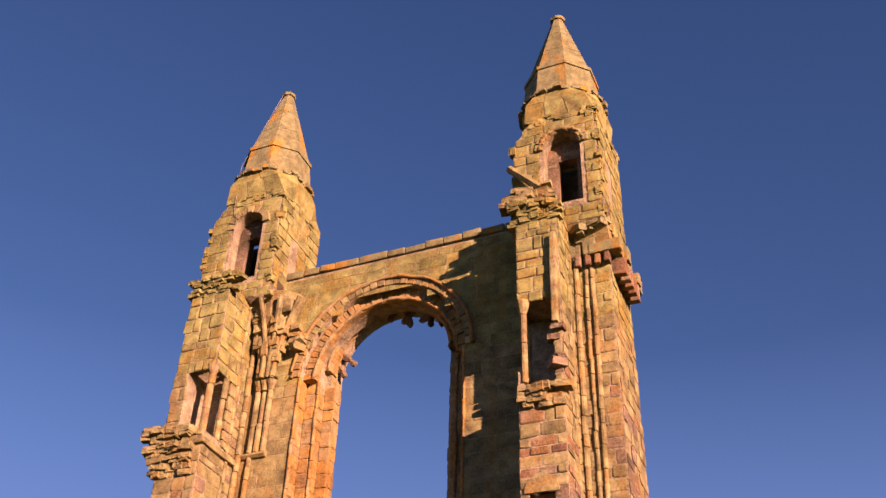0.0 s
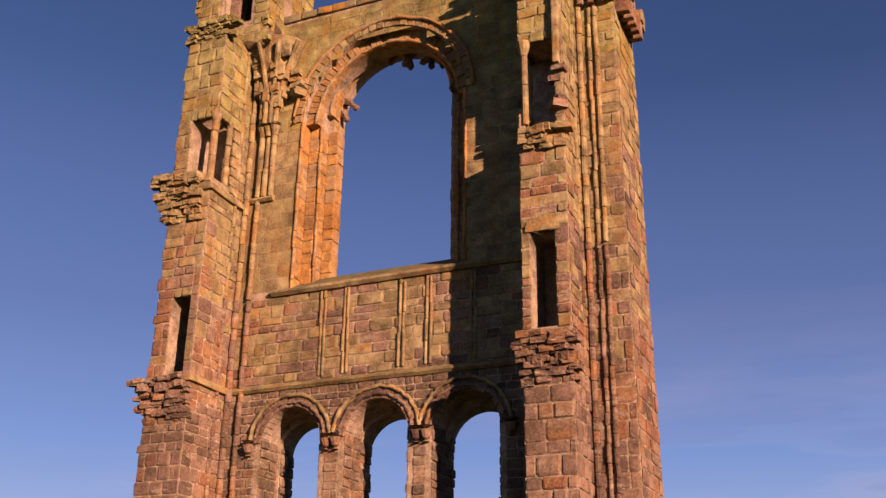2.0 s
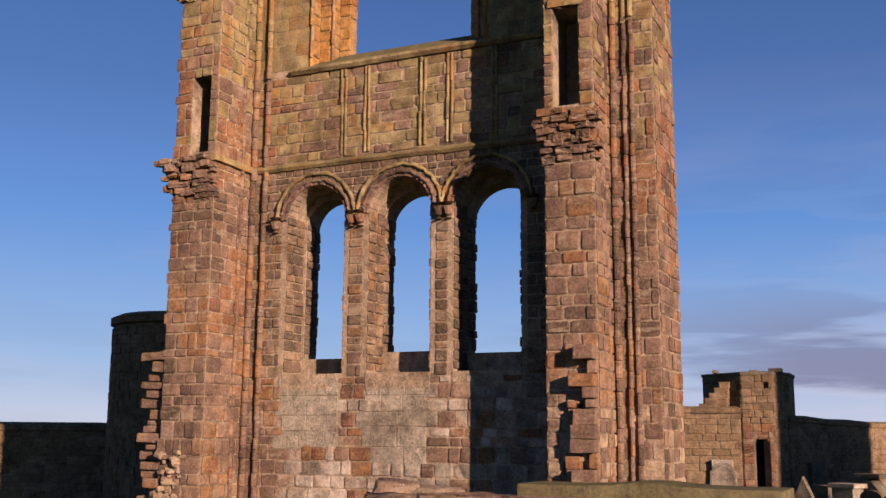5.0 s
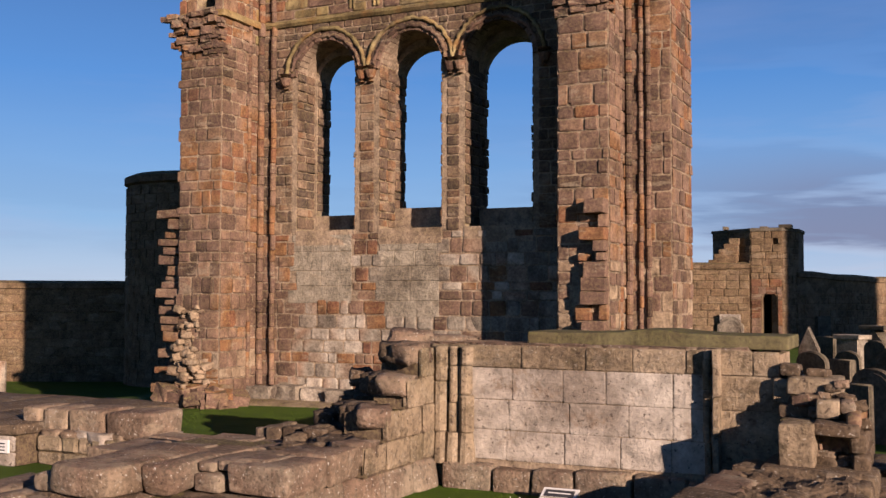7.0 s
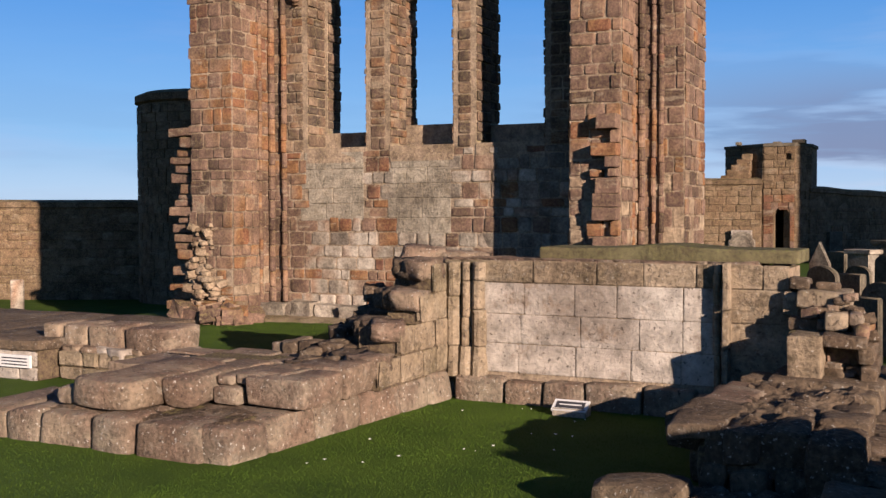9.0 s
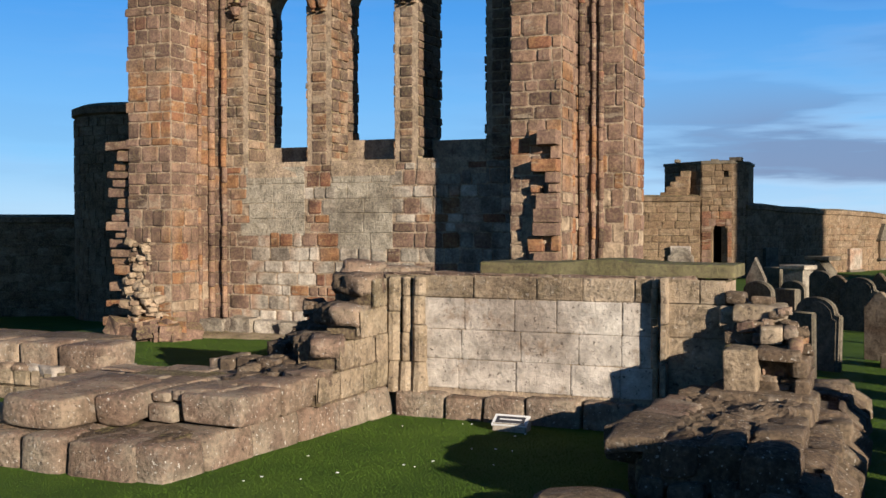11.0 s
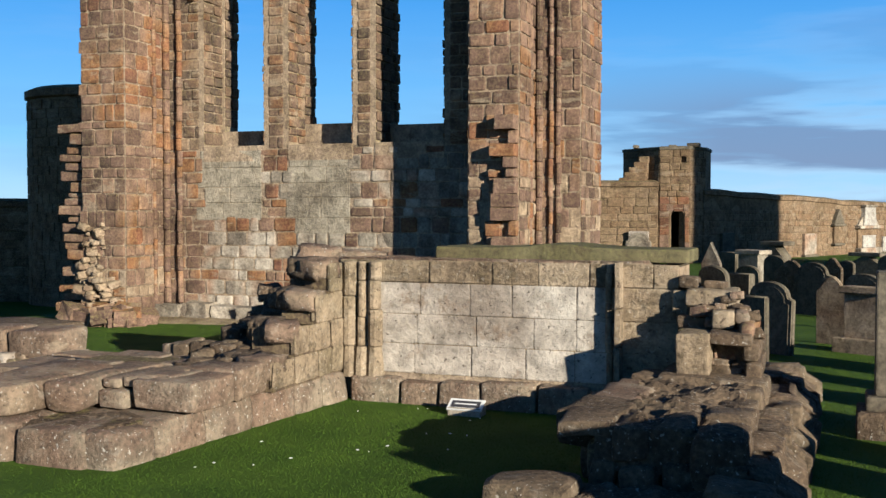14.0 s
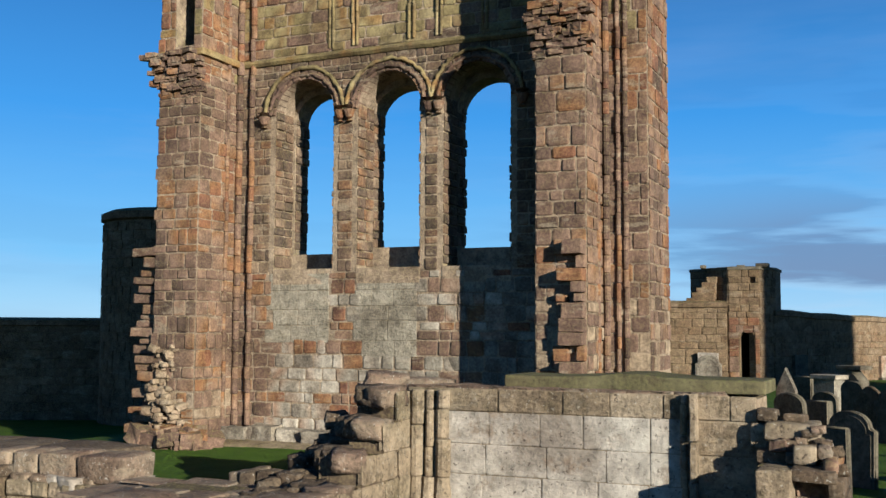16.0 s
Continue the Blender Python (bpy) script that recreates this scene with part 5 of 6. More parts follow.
def cross_wall():
    """The rubble wall further left, with a row of loose blocks on it."""
    w = thing("cross_wall", -9.0, 10.2, 0, "low rubble wall with a row of loose square blocks on top", "wall")
    part("wall_core", box_bm(-10.3, -6.6, 9.75, 10.55, 0, 0.34, 0.05, 0.05, 3), M_DARKMORTAR, w)
    bl = face_blocks((-10.3, 9.75, 0), (1, 0, 0), (0, -1, 0), 0, 0.38, lambda z: [(0, 3.6)], 0.13, 0.22, 0.2, 0.5, (0.02, 0.08), 0.02, 12)
    lay_blocks(bl, M_PATCH, w, lambda p: True, name="wall_stone")
    x = -8.52
    for d in (0.77, 0.6, 0.46, 0.34):
        part("loose_block", box_bm(x - d, x - 0.04, 9.8 + rng.uniform(0, .1), 10.4, 0.36, 0.69 + rng.uniform(-.03, .02), 0.06, 0.03, x), M_WORN, w)
        x -= d
    for k in range(22):
        rubble(M_PALE if k % 2 else M_WORN, w, -10.1 + k * 0.16, 9.85 + rng.uniform(-.12, .5), 0.36, 0.34, 0.34, 0.16, rng.uniform(-30, 30), 0, k)
    return w


cross_wall()


def platform():
    w = thing("stone_platform", -15, 10.9, 0, "low stone platform with a dark weathered flat top", "wall")
    part("platform_core", box_bm(-22, -10.35, 9.46, 12.4, 0, 0.44, 0.03, 0.02, 2), M_DARKMORTAR, w)
    bl = face_blocks((-22, 9.46, 0), (1, 0, 0), (0, -1, 0), 0, 0.38, lambda z: [(0, 11.62)], 0.18, 0.2, 0.3, 0.7, (0.01, 0.03), 0.015, 14)
    lay_blocks(bl, M_PALE, w, lambda p: p.x > -16, name="wall_stone")
    x = -10.3
    while x > -21:
        d = rng.uniform(0.9, 1.5)
        part("coping_stone", box_bm(x - d, x - 0.015, 9.4, 12.45, 0.38, 0.52, 0.04, 0.03, x), M_ROCK, w)
        x -= d
    return w


platform()


def right_wall():
    """The broken wall on the grave side, coming towards the viewer."""
    w = thing("broken_wall", -1.1, 8.6, 0, "broken rubble wall with a torn core and sloping plinth stones", "wall")
    part("wall_core", box_bm(-1.72, -0.66, 7.55, 10.7, 0, 0.42, 0.05, 0.05, 6), M_DARKMORTAR, w)
    part("torn_core", torn_top(-1.66, -0.72, 7.5, 10.0, 0.53, 3), M_ROCK, w, "pitted torn rubble core")
    r = random.Random(51)
    # outer sloping plinth
    y = 6.75
    while y < 12.4:
        d = r.uniform(0.42, 0.66)
        bm = box_bm(-0.8, -0.17 + r.uniform(-.05, .04), y, y + d - 0.035, -0.1, 0.37 + r.uniform(-.03, .03), 0.08, 0.05, y)
        for v in bm.verts:
            if v.co.x > -0.4 and v.co.z > 0.2:
                v.co.x -= 0.16
        part("plinth_stone", bm, M_ROCK, w)
        y += d
    # facing blocks of the two long sides
    y = 7.95
    while y < 10.2:
        d = r.uniform(0.4, 0.7)
        part("wall_block", box_bm(-0.95, -0.60 + r.uniform(-.05, .03), y, y + d - 0.02, 0.24, 0.56 + r.uniform(-.03, .03), 0.06, 0.05, y), M_ROCK, w)
        part("wall_block", box_bm(-1.98 + 0.18 * (y - 7.95) / 2 + r.uniform(-.05, .04), -1.5, y, y + d - 0.02, 0.30, 0.565 + r.uniform(-.02, .025), 0.035, 0.05, y + 5), M_WORN if r.random() < 0.5 else M_ROCK, w)
        part("wall_block", box_bm(-1.86 + r.uniform(-.05, .06), -1.5, y + 0.1, y + d + 0.06, 0.0, 0.30, 0.05, 0.05, y + 8), M_ROCK, w)
        y += d
    # the end that faces the viewer: a lit corner block, broken stones and hollows between them
    ends = ((-0.92, -0.52, 7.28, 0.10, 0.60, 0.10), (-1.22, -0.93, 7.50, 0.34, 0.58, 0.05), (-1.50, -1.23, 7.44, 0.30, 0.55, 0.06), (-1.16, -0.90, 7.42, 0.05, 0.33, 0.05),
            (-1.44, -1.18, 7.36, 0.04, 0.28, 0.05), (-1.70, -1.48, 7.46, 0.02, 0.30, 0.05), (-1.66, -1.50, 7.58, 0.32, 0.44, 0.03), (-1.94, -1.52, 7.50, 0.45, 0.565, 0.03), (-2.02, -1.72, 7.86, 0.30, 0.56, 0.04))
    for x0, x1, y0, z0, z1, bv in ends:
        part("wall_block", box_bm(x0, x1 - 0.02, y0, y0 + 0.55, z0, z1, bv, 0.055, x0 * 7 + z0), M_ROCK, w)
    # loose footing stones before it
    for x, y, z, a, b, c in ((-2.0, 7.0, 0.06, 0.62, 0.55, 0.40), (-1.55, 6.85, 0.02, 0.6, 0.6, 0.28), (-1.05, 6.8, 0.02, 0.7, 0.6, 0.26), (-0.55, 6.7, 0.03, 0.6, 0.7, 0.3), (-1.4, 6.3, 0.0, 0.8, 0.6, 0.2), (-0.8, 6.2, 0.0, 0.7, 0.6, 0.2)):
        part("footing_stone", box_bm(x - a / 2, x + a / 2, y - b / 2, y + b / 2, -0.06, z + c / 2, 0.07, 0.06, x * 5), M_ROCK, w)
    part("torn_core", torn_top(-1.75, -0.6, 6.5, 7.3, 0.16, 8, 0.05), M_ROCK, w, "pitted torn footing")
    # the stub that climbs against the front wall: squared blocks round a hollow red core
    stub = ((-1.42, -1.10, 9.86, 0.58, 0.98, 0.035, M_PATCH), (-1.56, -0.70, 9.72, 0.44, 0.60, 0.03, M_ROCK),
            (-0.80, -0.66, 9.95, 0.50, 0.72, 0.04, M_ROCK), (-0.82, -0.68, 10.0, 0.72, 0.90, 0.05, M_ROCK), (-1.14, -0.74, 9.92, 0.88, 0.99, 0.025, M_ROCK), (-0.86, -0.72, 10.05, 0.94, 1.07, 0.05, M_RED),
            (-1.12, -0.90, 10.2, 1.0, 1.17, 0.035, M_PATCH), (-0.94, -0.80, 10.22, 1.04, 1.18, 0.06, M_WORN), (-1.48, -1.14, 10.42, 0.98, 1.10, 0.03, M_ROCK), (-1.40, -0.92, 10.50, 1.17, 1.35, 0.045, M_PATCH),
            (-1.52, -1.30, 10.62, 1.34, 1.46, 0.04, M_ROCK), (-1.26, -1.06, 10.66, 1.34, 1.43, 0.03, M_ROCK), (-1.56, -1.38, 10.60, 1.10, 1.34, 0.03, M_PATCH))
    for x0, x1, y0, z0, z1, bv, mat in stub:
        part("wall_block", box_bm(x0, x1, y0, 10.98, z0, z1, bv, 0.035, x0 * 9 + z1), mat, w)
    part("wall_core", box_bm(-1.44, -0.80, 10.18, 11.2, 0.4, 0.97, 0.03, 0.04, 4), M_DARKMORTAR, w)
    part("wall_core", box_bm(-1.42, -0.92, 10.5, 11.2, 0.97, 1.18, 0.03, 0.04, 5), M_DARKMORTAR, w)
    for k in range(46):     # small stones wedged in the hollows
        z = r.uniform(0.55, 1.3)
        s = r.uniform(0.06, 0.15)
        rubble(r.choice((M_ROCK, M_RED, M_WORN)), w, r.uniform(-1.15, -0.74) - 0.12 * (z > 1.1), 10.10 + 0.5 * (z - 0.55) + r.uniform(0, .10), z, s * 1.4, s, s * 0.8, r.uniform(-30, 30), r.uniform(-15, 15), k)
    return w


right_wall()


# ---- signs ----
def ground_sign():
    s = thing("ground_sign", -3.7, 10.2, 0, "small low stone block with a white framed black plaque", "sign")
    part("block", box_bm(-3.78, -3.42, 10.13, 10.33, -0.02, 0.085, 0.012), M_GREY, s)
    m = pose(-3.6, 10.2, 0.105, 30)
    for nm, bx, mat in (("frame", (-0.19, 0.19, -0.085, 0.085, -0.012, 0.008), M_SIGNWHITE), ("plate", (-0.155, 0.155, -0.05, 0.05, 0.008, 0.013), M_SIGN), ("text_bar", (-0.12, 0.12, -0.008, 0.008, 0.013, 0.016), M_SIGNWHITE)):
        bm = box_bm(*bx)
        bm.transform(m)
        part(nm, bm, mat, s)


ground_sign()


def wall_sign():
    s = thing("wall_plaque", -10.7, 9.4, 0.2, "small white plaque with dark lines of text on the platform", "sign")
    part("plate", box_bm(-10.98, -10.44, 9.385, 9.415, 0.17, 0.33, 0.004), M_SIGNWHITE, s)
    for k in range(3):
        part("text_bar", box_bm(-10.93, -10.49, 9.378, 9.385, 0.20 + k * 0.04, 0.214 + k * 0.04), M_SIGN, s)


wall_sign()


# ---- gravestones ----
def gravestone(x, y, width, height, thick, top, material, label, turn=0.0, lean=0.0, base=False):
    g = thing("gravestone", 0, 0, 0, label, "gravestone", "gravestones of the churchyard")
    hw = width / 2
    if top == "round":
        pts = [(-hw, -0.1), (hw, -0.1)] + [(hw * math.cos(math.pi * k / 14), height - hw * 0.55 + hw * 0.55 * math.sin(math.pi * k / 14)) for k in range(15)]
    elif top == "shoulder":
        pts = [(-hw, -0.1), (hw, -0.1), (hw, height - 0.26), (hw * 0.82, height - 0.24)] + [(hw * 0.8 * math.cos(math.pi * k / 12), height - 0.22 + 0.22 * math.sin(math.pi * k / 12)) for k in range(13)] + [(-hw * 0.82, height - 0.24), (-hw, height - 0.26)]
    elif top == "ogee":
        pts = [(-hw, -0.1), (hw, -0.1)] + [(hw * (1 - k / 8), height - 0.24 + 0.24 * (0.5 - 0.5 * math.cos(math.pi * k / 8)) ** 0.8) for k in range(8)] + [(0, height)] + [(-hw * (1 - k / 8), height - 0.24 + 0.24 * (0.5 - 0.5 * math.cos(math.pi * k / 8)) ** 0.8) for k in range(7, -1, -1)]
    elif top == "peak":
        pts = [(-hw, -0.1), (hw, -0.1), (hw, height * 0.72), (0, height), (-hw, height * 0.72)]
    else:
        pts = [(-hw, -0.1), (hw, -0.1), (hw, height), (-hw, height)]
    bm = plate_bm(pts, [], -thick / 2, thick / 2)
    bmesh.ops.remove_doubles(bm, verts=bm.verts, dist=0.0005)
    sharp = [e for e in bm.edges if len(e.link_faces) == 2 and e.calc_face_angle(0) > 0.9]
    bmesh.ops.bevel(bm, geom=sharp, offset=min(0.02, thick * 0.2), segments=2, affect="EDGES")
    part("slab", bm, material, g)
    if top in ("round", "shoulder") and width > 0.7:
        inner = [(px * 0.86, -0.05 if pz < 0 else pz - 0.07) for px, pz in pts]
        part("carved_panel", plate_bm(inner, [[(px * 0.80, 0.1 if pz < 0 else pz - 0.13) for px, pz in pts]], -thick / 2 - 0.012, -thick / 2 + 0.02), material, g)
    if base:
        part("plinth", box_bm(-hw - 0.12, hw + 0.12, -thick / 2 - 0.12, thick / 2 + 0.12, -0.1, 0.22, 0.02), material, g)
        part("cornice", box_bm(-hw - 0.06, hw + 0.06, -thick / 2 - 0.05, thick / 2 + 0.05, height - 0.06, height + 0.05, 0.02), material, g)
    g.matrix_basis = pose(x, y, min(0, ground_level(x, y)), lean, 0, turn)
    return g


for row in (
        (-0.98, 16.5, 0.92, 1.09, 0.09, "shoulder", M_SLATE, "broad dark gravestone with a rounded carved head", -37, -2),
        (-1.12, 14.95, 0.62, 0.97, 0.09, "flat", M_SLATE, "thin dark upright slab with a brightly lit edge", -38, 1),
        (-0.07, 17.8, 0.55, 1.10, 0.08, "ogee", M_BUFF, "plain sandstone gravestone with an ogee head", -30, 1),
        (0.38, 16.9, 0.58, 0.95, 0.2, "flat", M_BUFF, "squat pinkish headstone with a moulded top", -30, 0, True),
        (-0.51, 22.8, 0.92, 1.10, 0.08, "shoulder", M_SLATE, "wide dark gravestone with a curved top", -38, -3),
        (-0.94, 23.6, 0.86, 1.10, 0.08, "ogee", M_ROCK, "brown gravestone with an ogee head in the rows", -38, 0),
        (-1.70, 22.5, 0.66, 1.03, 0.08, "round", M_SLATE, "dark gravestone leaning among others", -40, 4),
        (-1.97, 18.9, 0.70, 1.20, 0.1, "round", M_SLATE, "rounded gravestone half hidden by the broken wall", -40, 6),
        (-2.31, 20.9, 0.44, 1.55, 0.08, "peak", M_GREY, "tall gabled gravestone with a pointed head", -27, 0),
        (-2.81, 19.8, 0.52, 1.36, 0.1, "round", M_SLATE, "narrow rounded gravestone behind the wall", -40, 0),
        (-1.98, 27.0, 0.62, 1.14, 0.4, "flat", M_GREY, "pedestal monument with a moulded cornice", -33, 0, True),
        (-1.57, 30.0, 0.66, 1.28, 0.4, "peak", M_SLATE, "dark pedestal monument with a gabled top", -33, 0, True),
        (-1.35, 25.0, 0.62, 1.14, 0.09, "round", M_SLATE, "dark rounded gravestone in the crowded rows", -38, 0),
        (-0.12, 27.0, 0.56, 1.04, 0.09, "ogee", M_ROCK, "brown gravestone with a pointed head in the rows", -38, 0),
        (0.42, 20.0, 0.74, 1.03, 0.09, "round", M_SLATE, "broad rounded gravestone in the crowded rows", -36, -2),
        (1.02, 21.5, 0.8, 1.18, 0.09, "shoulder", M_SLATE, "dark shouldered gravestone on the lawn", -36, 0),
        (0.21, 27.2, 0.42, 0.97, 0.09, "round", M_SLATE, "small rounded dark gravestone before the far wall", -38, 0),
        (1.3, 28.0, 0.9, 1.1, 0.09, "round", M_SLATE, "rounded dark gravestone before the far wall", -36, 0),
        (-1.66, 19.9, 0.52, 1.0, 0.16, "flat", M_SLATE, "low square dark gravestone behind the broken wall", -36, 0),
        (-2.64, 27.9, 0.60, 1.10, 0.16, "flat", M_SLATE, "square dark gravestone before the shaded wall", -38, 0),
        (0.80, 33.0, 0.9, 0.9, 0.3, "peak", M_SLATE, "low gabled tomb before the far wall", -33, 0, True),
        (-5.9, 33.0, 0.8, 1.5, 0.16, "shoulder", M_GREY, "pale gravestone standing near the turret", 0, 0),
        # added pale upright: imitates a sunlit strip of the north wall, no stone there
        (-22.5, 20.0, 0.34, 1.25, 0.12, "flat", M_GREY, "narrow pale upright standing in for a sunlit strip of wall", 40, 0),
        (-18.9, 22.5, 0.3, 1.1, 0.12, "flat", M_SLATE, "narrow dark upright stone in the shade", 40, 0),
        # nine stones out of view, added to throw shade on the wall and lawn
        (2.8, 4.65, 1.0, 1.75, 0.5, "flat", M_SLATE, "unseen broad box monument that shades the broken wall", 56, 0, True),
        (2.9, 6.9, 0.7, 1.1, 0.3, "round", M_SLATE, "rounded headstone beside the broken wall", 40, 0),
        (2.2, 8.6, 0.8, 1.0, 0.12, "round", M_SLATE, "rounded headstone in the near row", 52, 0),
        (2.4, 11.2, 0.8, 1.0, 0.12, "shoulder", M_SLATE, "shouldered headstone in the near row", 50, 0),
        (2.3, 5.75, 0.5, 1.25, 0.2, "round", M_SLATE, "rounded headstone close to the broken wall", 52, 0),
        (2.2, 7.7, 0.4, 1.15, 0.14, "peak", M_SLATE, "pointed headstone close to the broken wall", 52, 0),
        (2.3, 9.9, 0.5, 1.0, 0.12, "round", M_SLATE, "small rounded headstone in the near row", 52, 0),
        (2.2, 12.6, 0.6, 1.0, 0.12, "round", M_SLATE, "small dark headstone in the near row", 52, 0),
        (2.3, 14.0, 0.9, 1.1, 0.12, "round", M_SLATE, "rounded dark headstone in the near row", 54, 0)):
    gravestone(*row)


def pillar_stone():
    g = thing("grave_pillar", 0.45, 10.7, 0, "dark square grave pillar on a broad stepped base", "gravestone")
    part("base", box_bm(0.18, 0.85, 10.45, 11.1, -0.05, 0.24, 0.03, 0.01, 1), M_ROCK, g)
    part("step", box_bm(0.26, 0.78, 10.53, 11.02, 0.24, 0.38, 0.02), M_SLATE, g)
    part("shaft", box_bm(0.34, 0.70, 10.6, 10.95, 0.38, 1.55, 0.02), M_SLATE, g)


pillar_stone()


# ---- far precinct walls and towers ----
def precinct_wall(name, x0, y0, x1, y1, h0, h1, label, courses=True):
    w = thing(name, 0, 0, 0, label, "wall", kind="structure")
    d = Vector((x1 - x0, y1 - y0, 0))
    ln = d.length
    d.normalize()
    nrm = Vector((d.y, -d.x, 0))
    bm = bmesh.new()
    n = max(4, int(ln / 1.6))
    rows = []
    for k in range(n + 1):
        p = Vector((x0, y0, 0)) + d * ln * k / n
        h = h0 + (h1 - h0) * k / n + 0.12 * noise.noise(Vector((k * 0.7, h0, 0)))
        rows.append([bm.verts.new(p + nrm * o + Vector((0, 0, z))) for o, z in ((0, -1.1), (0, h - 0.25), (0.08, h - 0.22), (0.08, h - 0.04), (-0.25, h + 0.05), (-0.8, h), (-0.8, -1.1))])
    for a, b in zip(rows, rows[1:]):
        for i in range(6):
            bm.faces.new((a[i], b[i], b[i + 1], a[i + 1]))
    bm.faces.new(rows[0])
    bm.faces.new(rows[-1][::-1])
    part("wall_core", bm, M_FAR, w)
    bl = face_blocks((x0, y0, 0), d, nrm, -0.95, min(h0, h1) - 0.28, lambda z: [(0, ln)], 0.25, 0.36, 0.4, 0.9, (0.015, 0.05), 0.015, 77)
    lay_blocks(bl, M_FAR, w)
    return w


precinct_wall("precinct_wall_east", -5.35, 45.2, 4.5, 66, 3.12, 2.52, "long old sandstone precinct wall with a worn coping")
precinct_wall("precinct_wall_turret", -13.5, 43.5, -7.1, 44.22, 3.6, 3.42, "sunlit sandstone precinct wall beside the turret")
precinct_wall("precinct_wall_north", -46, 17.5, -24.4, 28.6, 2.75, 2.5, "dark precinct wall in the shade of the gable")


def wall_turret():
    """An eight-sided turret on the precinct wall: hollow, with a doorway below and a slit above."""
    t = thing("wall_turret", -6.7, 45, 0, "canted sandstone wall turret with a dark doorway and broken stair", "tower")
    y0, top = 44.3, 4.87
    foot = [(-7.05, y0), (-5.82, y0), (-5.30, 45.4), (-5.30, 47.3), (-5.82, 48.5), (-7.4, 48.5), (-8.85, 47.3), (-8.85, 45.7)]
    door = [(-6.62, 0.15), (-6.02, 0.15), (-6.02, 1.98), (-6.12, 2.22), (-6.32, 2.36), (-6.5, 2.22), (-6.62, 1.98)]
    slit = [(-6.17, 4.06), (-5.98, 4.06), (-5.98, 4.5), (-6.17, 4.5)]
    part("turret_wall", plate_bm([(-7.05, 0), (-5.82, 0), (-5.82, top), (-7.05, top - 0.03)], [door, slit], y0, y0 + 0.6), M_FAR, t)
    r = random.Random(17)
    for k in range(1, 8):
        (xa, ya), (xb, yb) = foot[k], foot[(k + 1) % 8]
        d = Vector((xb - xa, yb - ya, 0))
        ln = d.length
        d.normalize()
        nrm = Vector((d.y, -d.x, 0))
        bm = box_bm(0, ln, -0.5, 0, 0, top - r.uniform(0.02, 0.12), 0, 0.02, k)
        bm.transform(Matrix(((d.x, nrm.x, 0, xa), (d.y, nrm.y, 0, ya), (0, 0, 1, 0), (0, 0, 0, 1))))
        part("turret_wall", bm, M_FAR, t)
        if k in (1, 7):
            lay_blocks(face_blocks((xa, ya, 0), d, nrm, 0, top - 0.15, lambda z: [(0, ln)], 0.22, 0.34, 0.28, 0.6, (0.01, 0.05), 0.015, 79 + k), M_FAR, t)
    bm = bmesh.new()
    rows = [[bm.verts.new((x * f + 6.9 * (f - 1), y * f - 46.4 * (f - 1), z)) for x, y in foot] for f, z in ((1.03, top - 0.12), (1.03, top), (0.7, top + 0.06))]
    for p, q in zip(rows, rows[1:]):
        for k in range(8):
            bm.faces.new((p[k], p[(k + 1) % 8], q[(k + 1) % 8], q[k]))
    bm.faces.new(rows[-1])
    bm.faces.new(rows[0][::-1])
    part("coping", bm, M_SLATE, t)
    for x, w, h in ((-8.2, 0.16, 0.12), (-5.95, 0.5, 0.14), (-6.7, 0.3, 0.08)):
        part("coping_stone", box_bm(x, x + w, y0 + 0.1, y0 + 0.7, top - 0.02, top + h, 0.02, 0.02, x), M_SLATE, t)
    bl = face_blocks((-7.05, y0, 0), (1, 0, 0), (0, -1, 0), 0, top - 0.12, lambda z: [(0, 0.40), (1.05, 1.23)] if z < 2.1 else [(0, 1.23)] if z < 4.05 or z > 4.5 else [(0, 0.86), (1.09, 1.23)], 0.22, 0.34, 0.28, 0.6, (0.01, 0.05), 0.015, 78)
    lay_blocks([b for b in bl if b[0].translation.z < 2.6], M_RED, t)
    lay_blocks([b for b in bl if b[0].translation.z >= 2.6], M_FAR, t)
    for k in range(5):      # broken stair against the canted side
        part("broken_step", box_bm(-8.75 + 0.2 * k, -7.62 + 0.02 * k, y0 - 0.05 + 0.04 * k, y0 + 0.55, 3.38 + 0.22 * k - 0.05, 3.6 + 0.22 * k, 0.03, 0.04, k), M_FAR, t)
    return t


wall_turret()


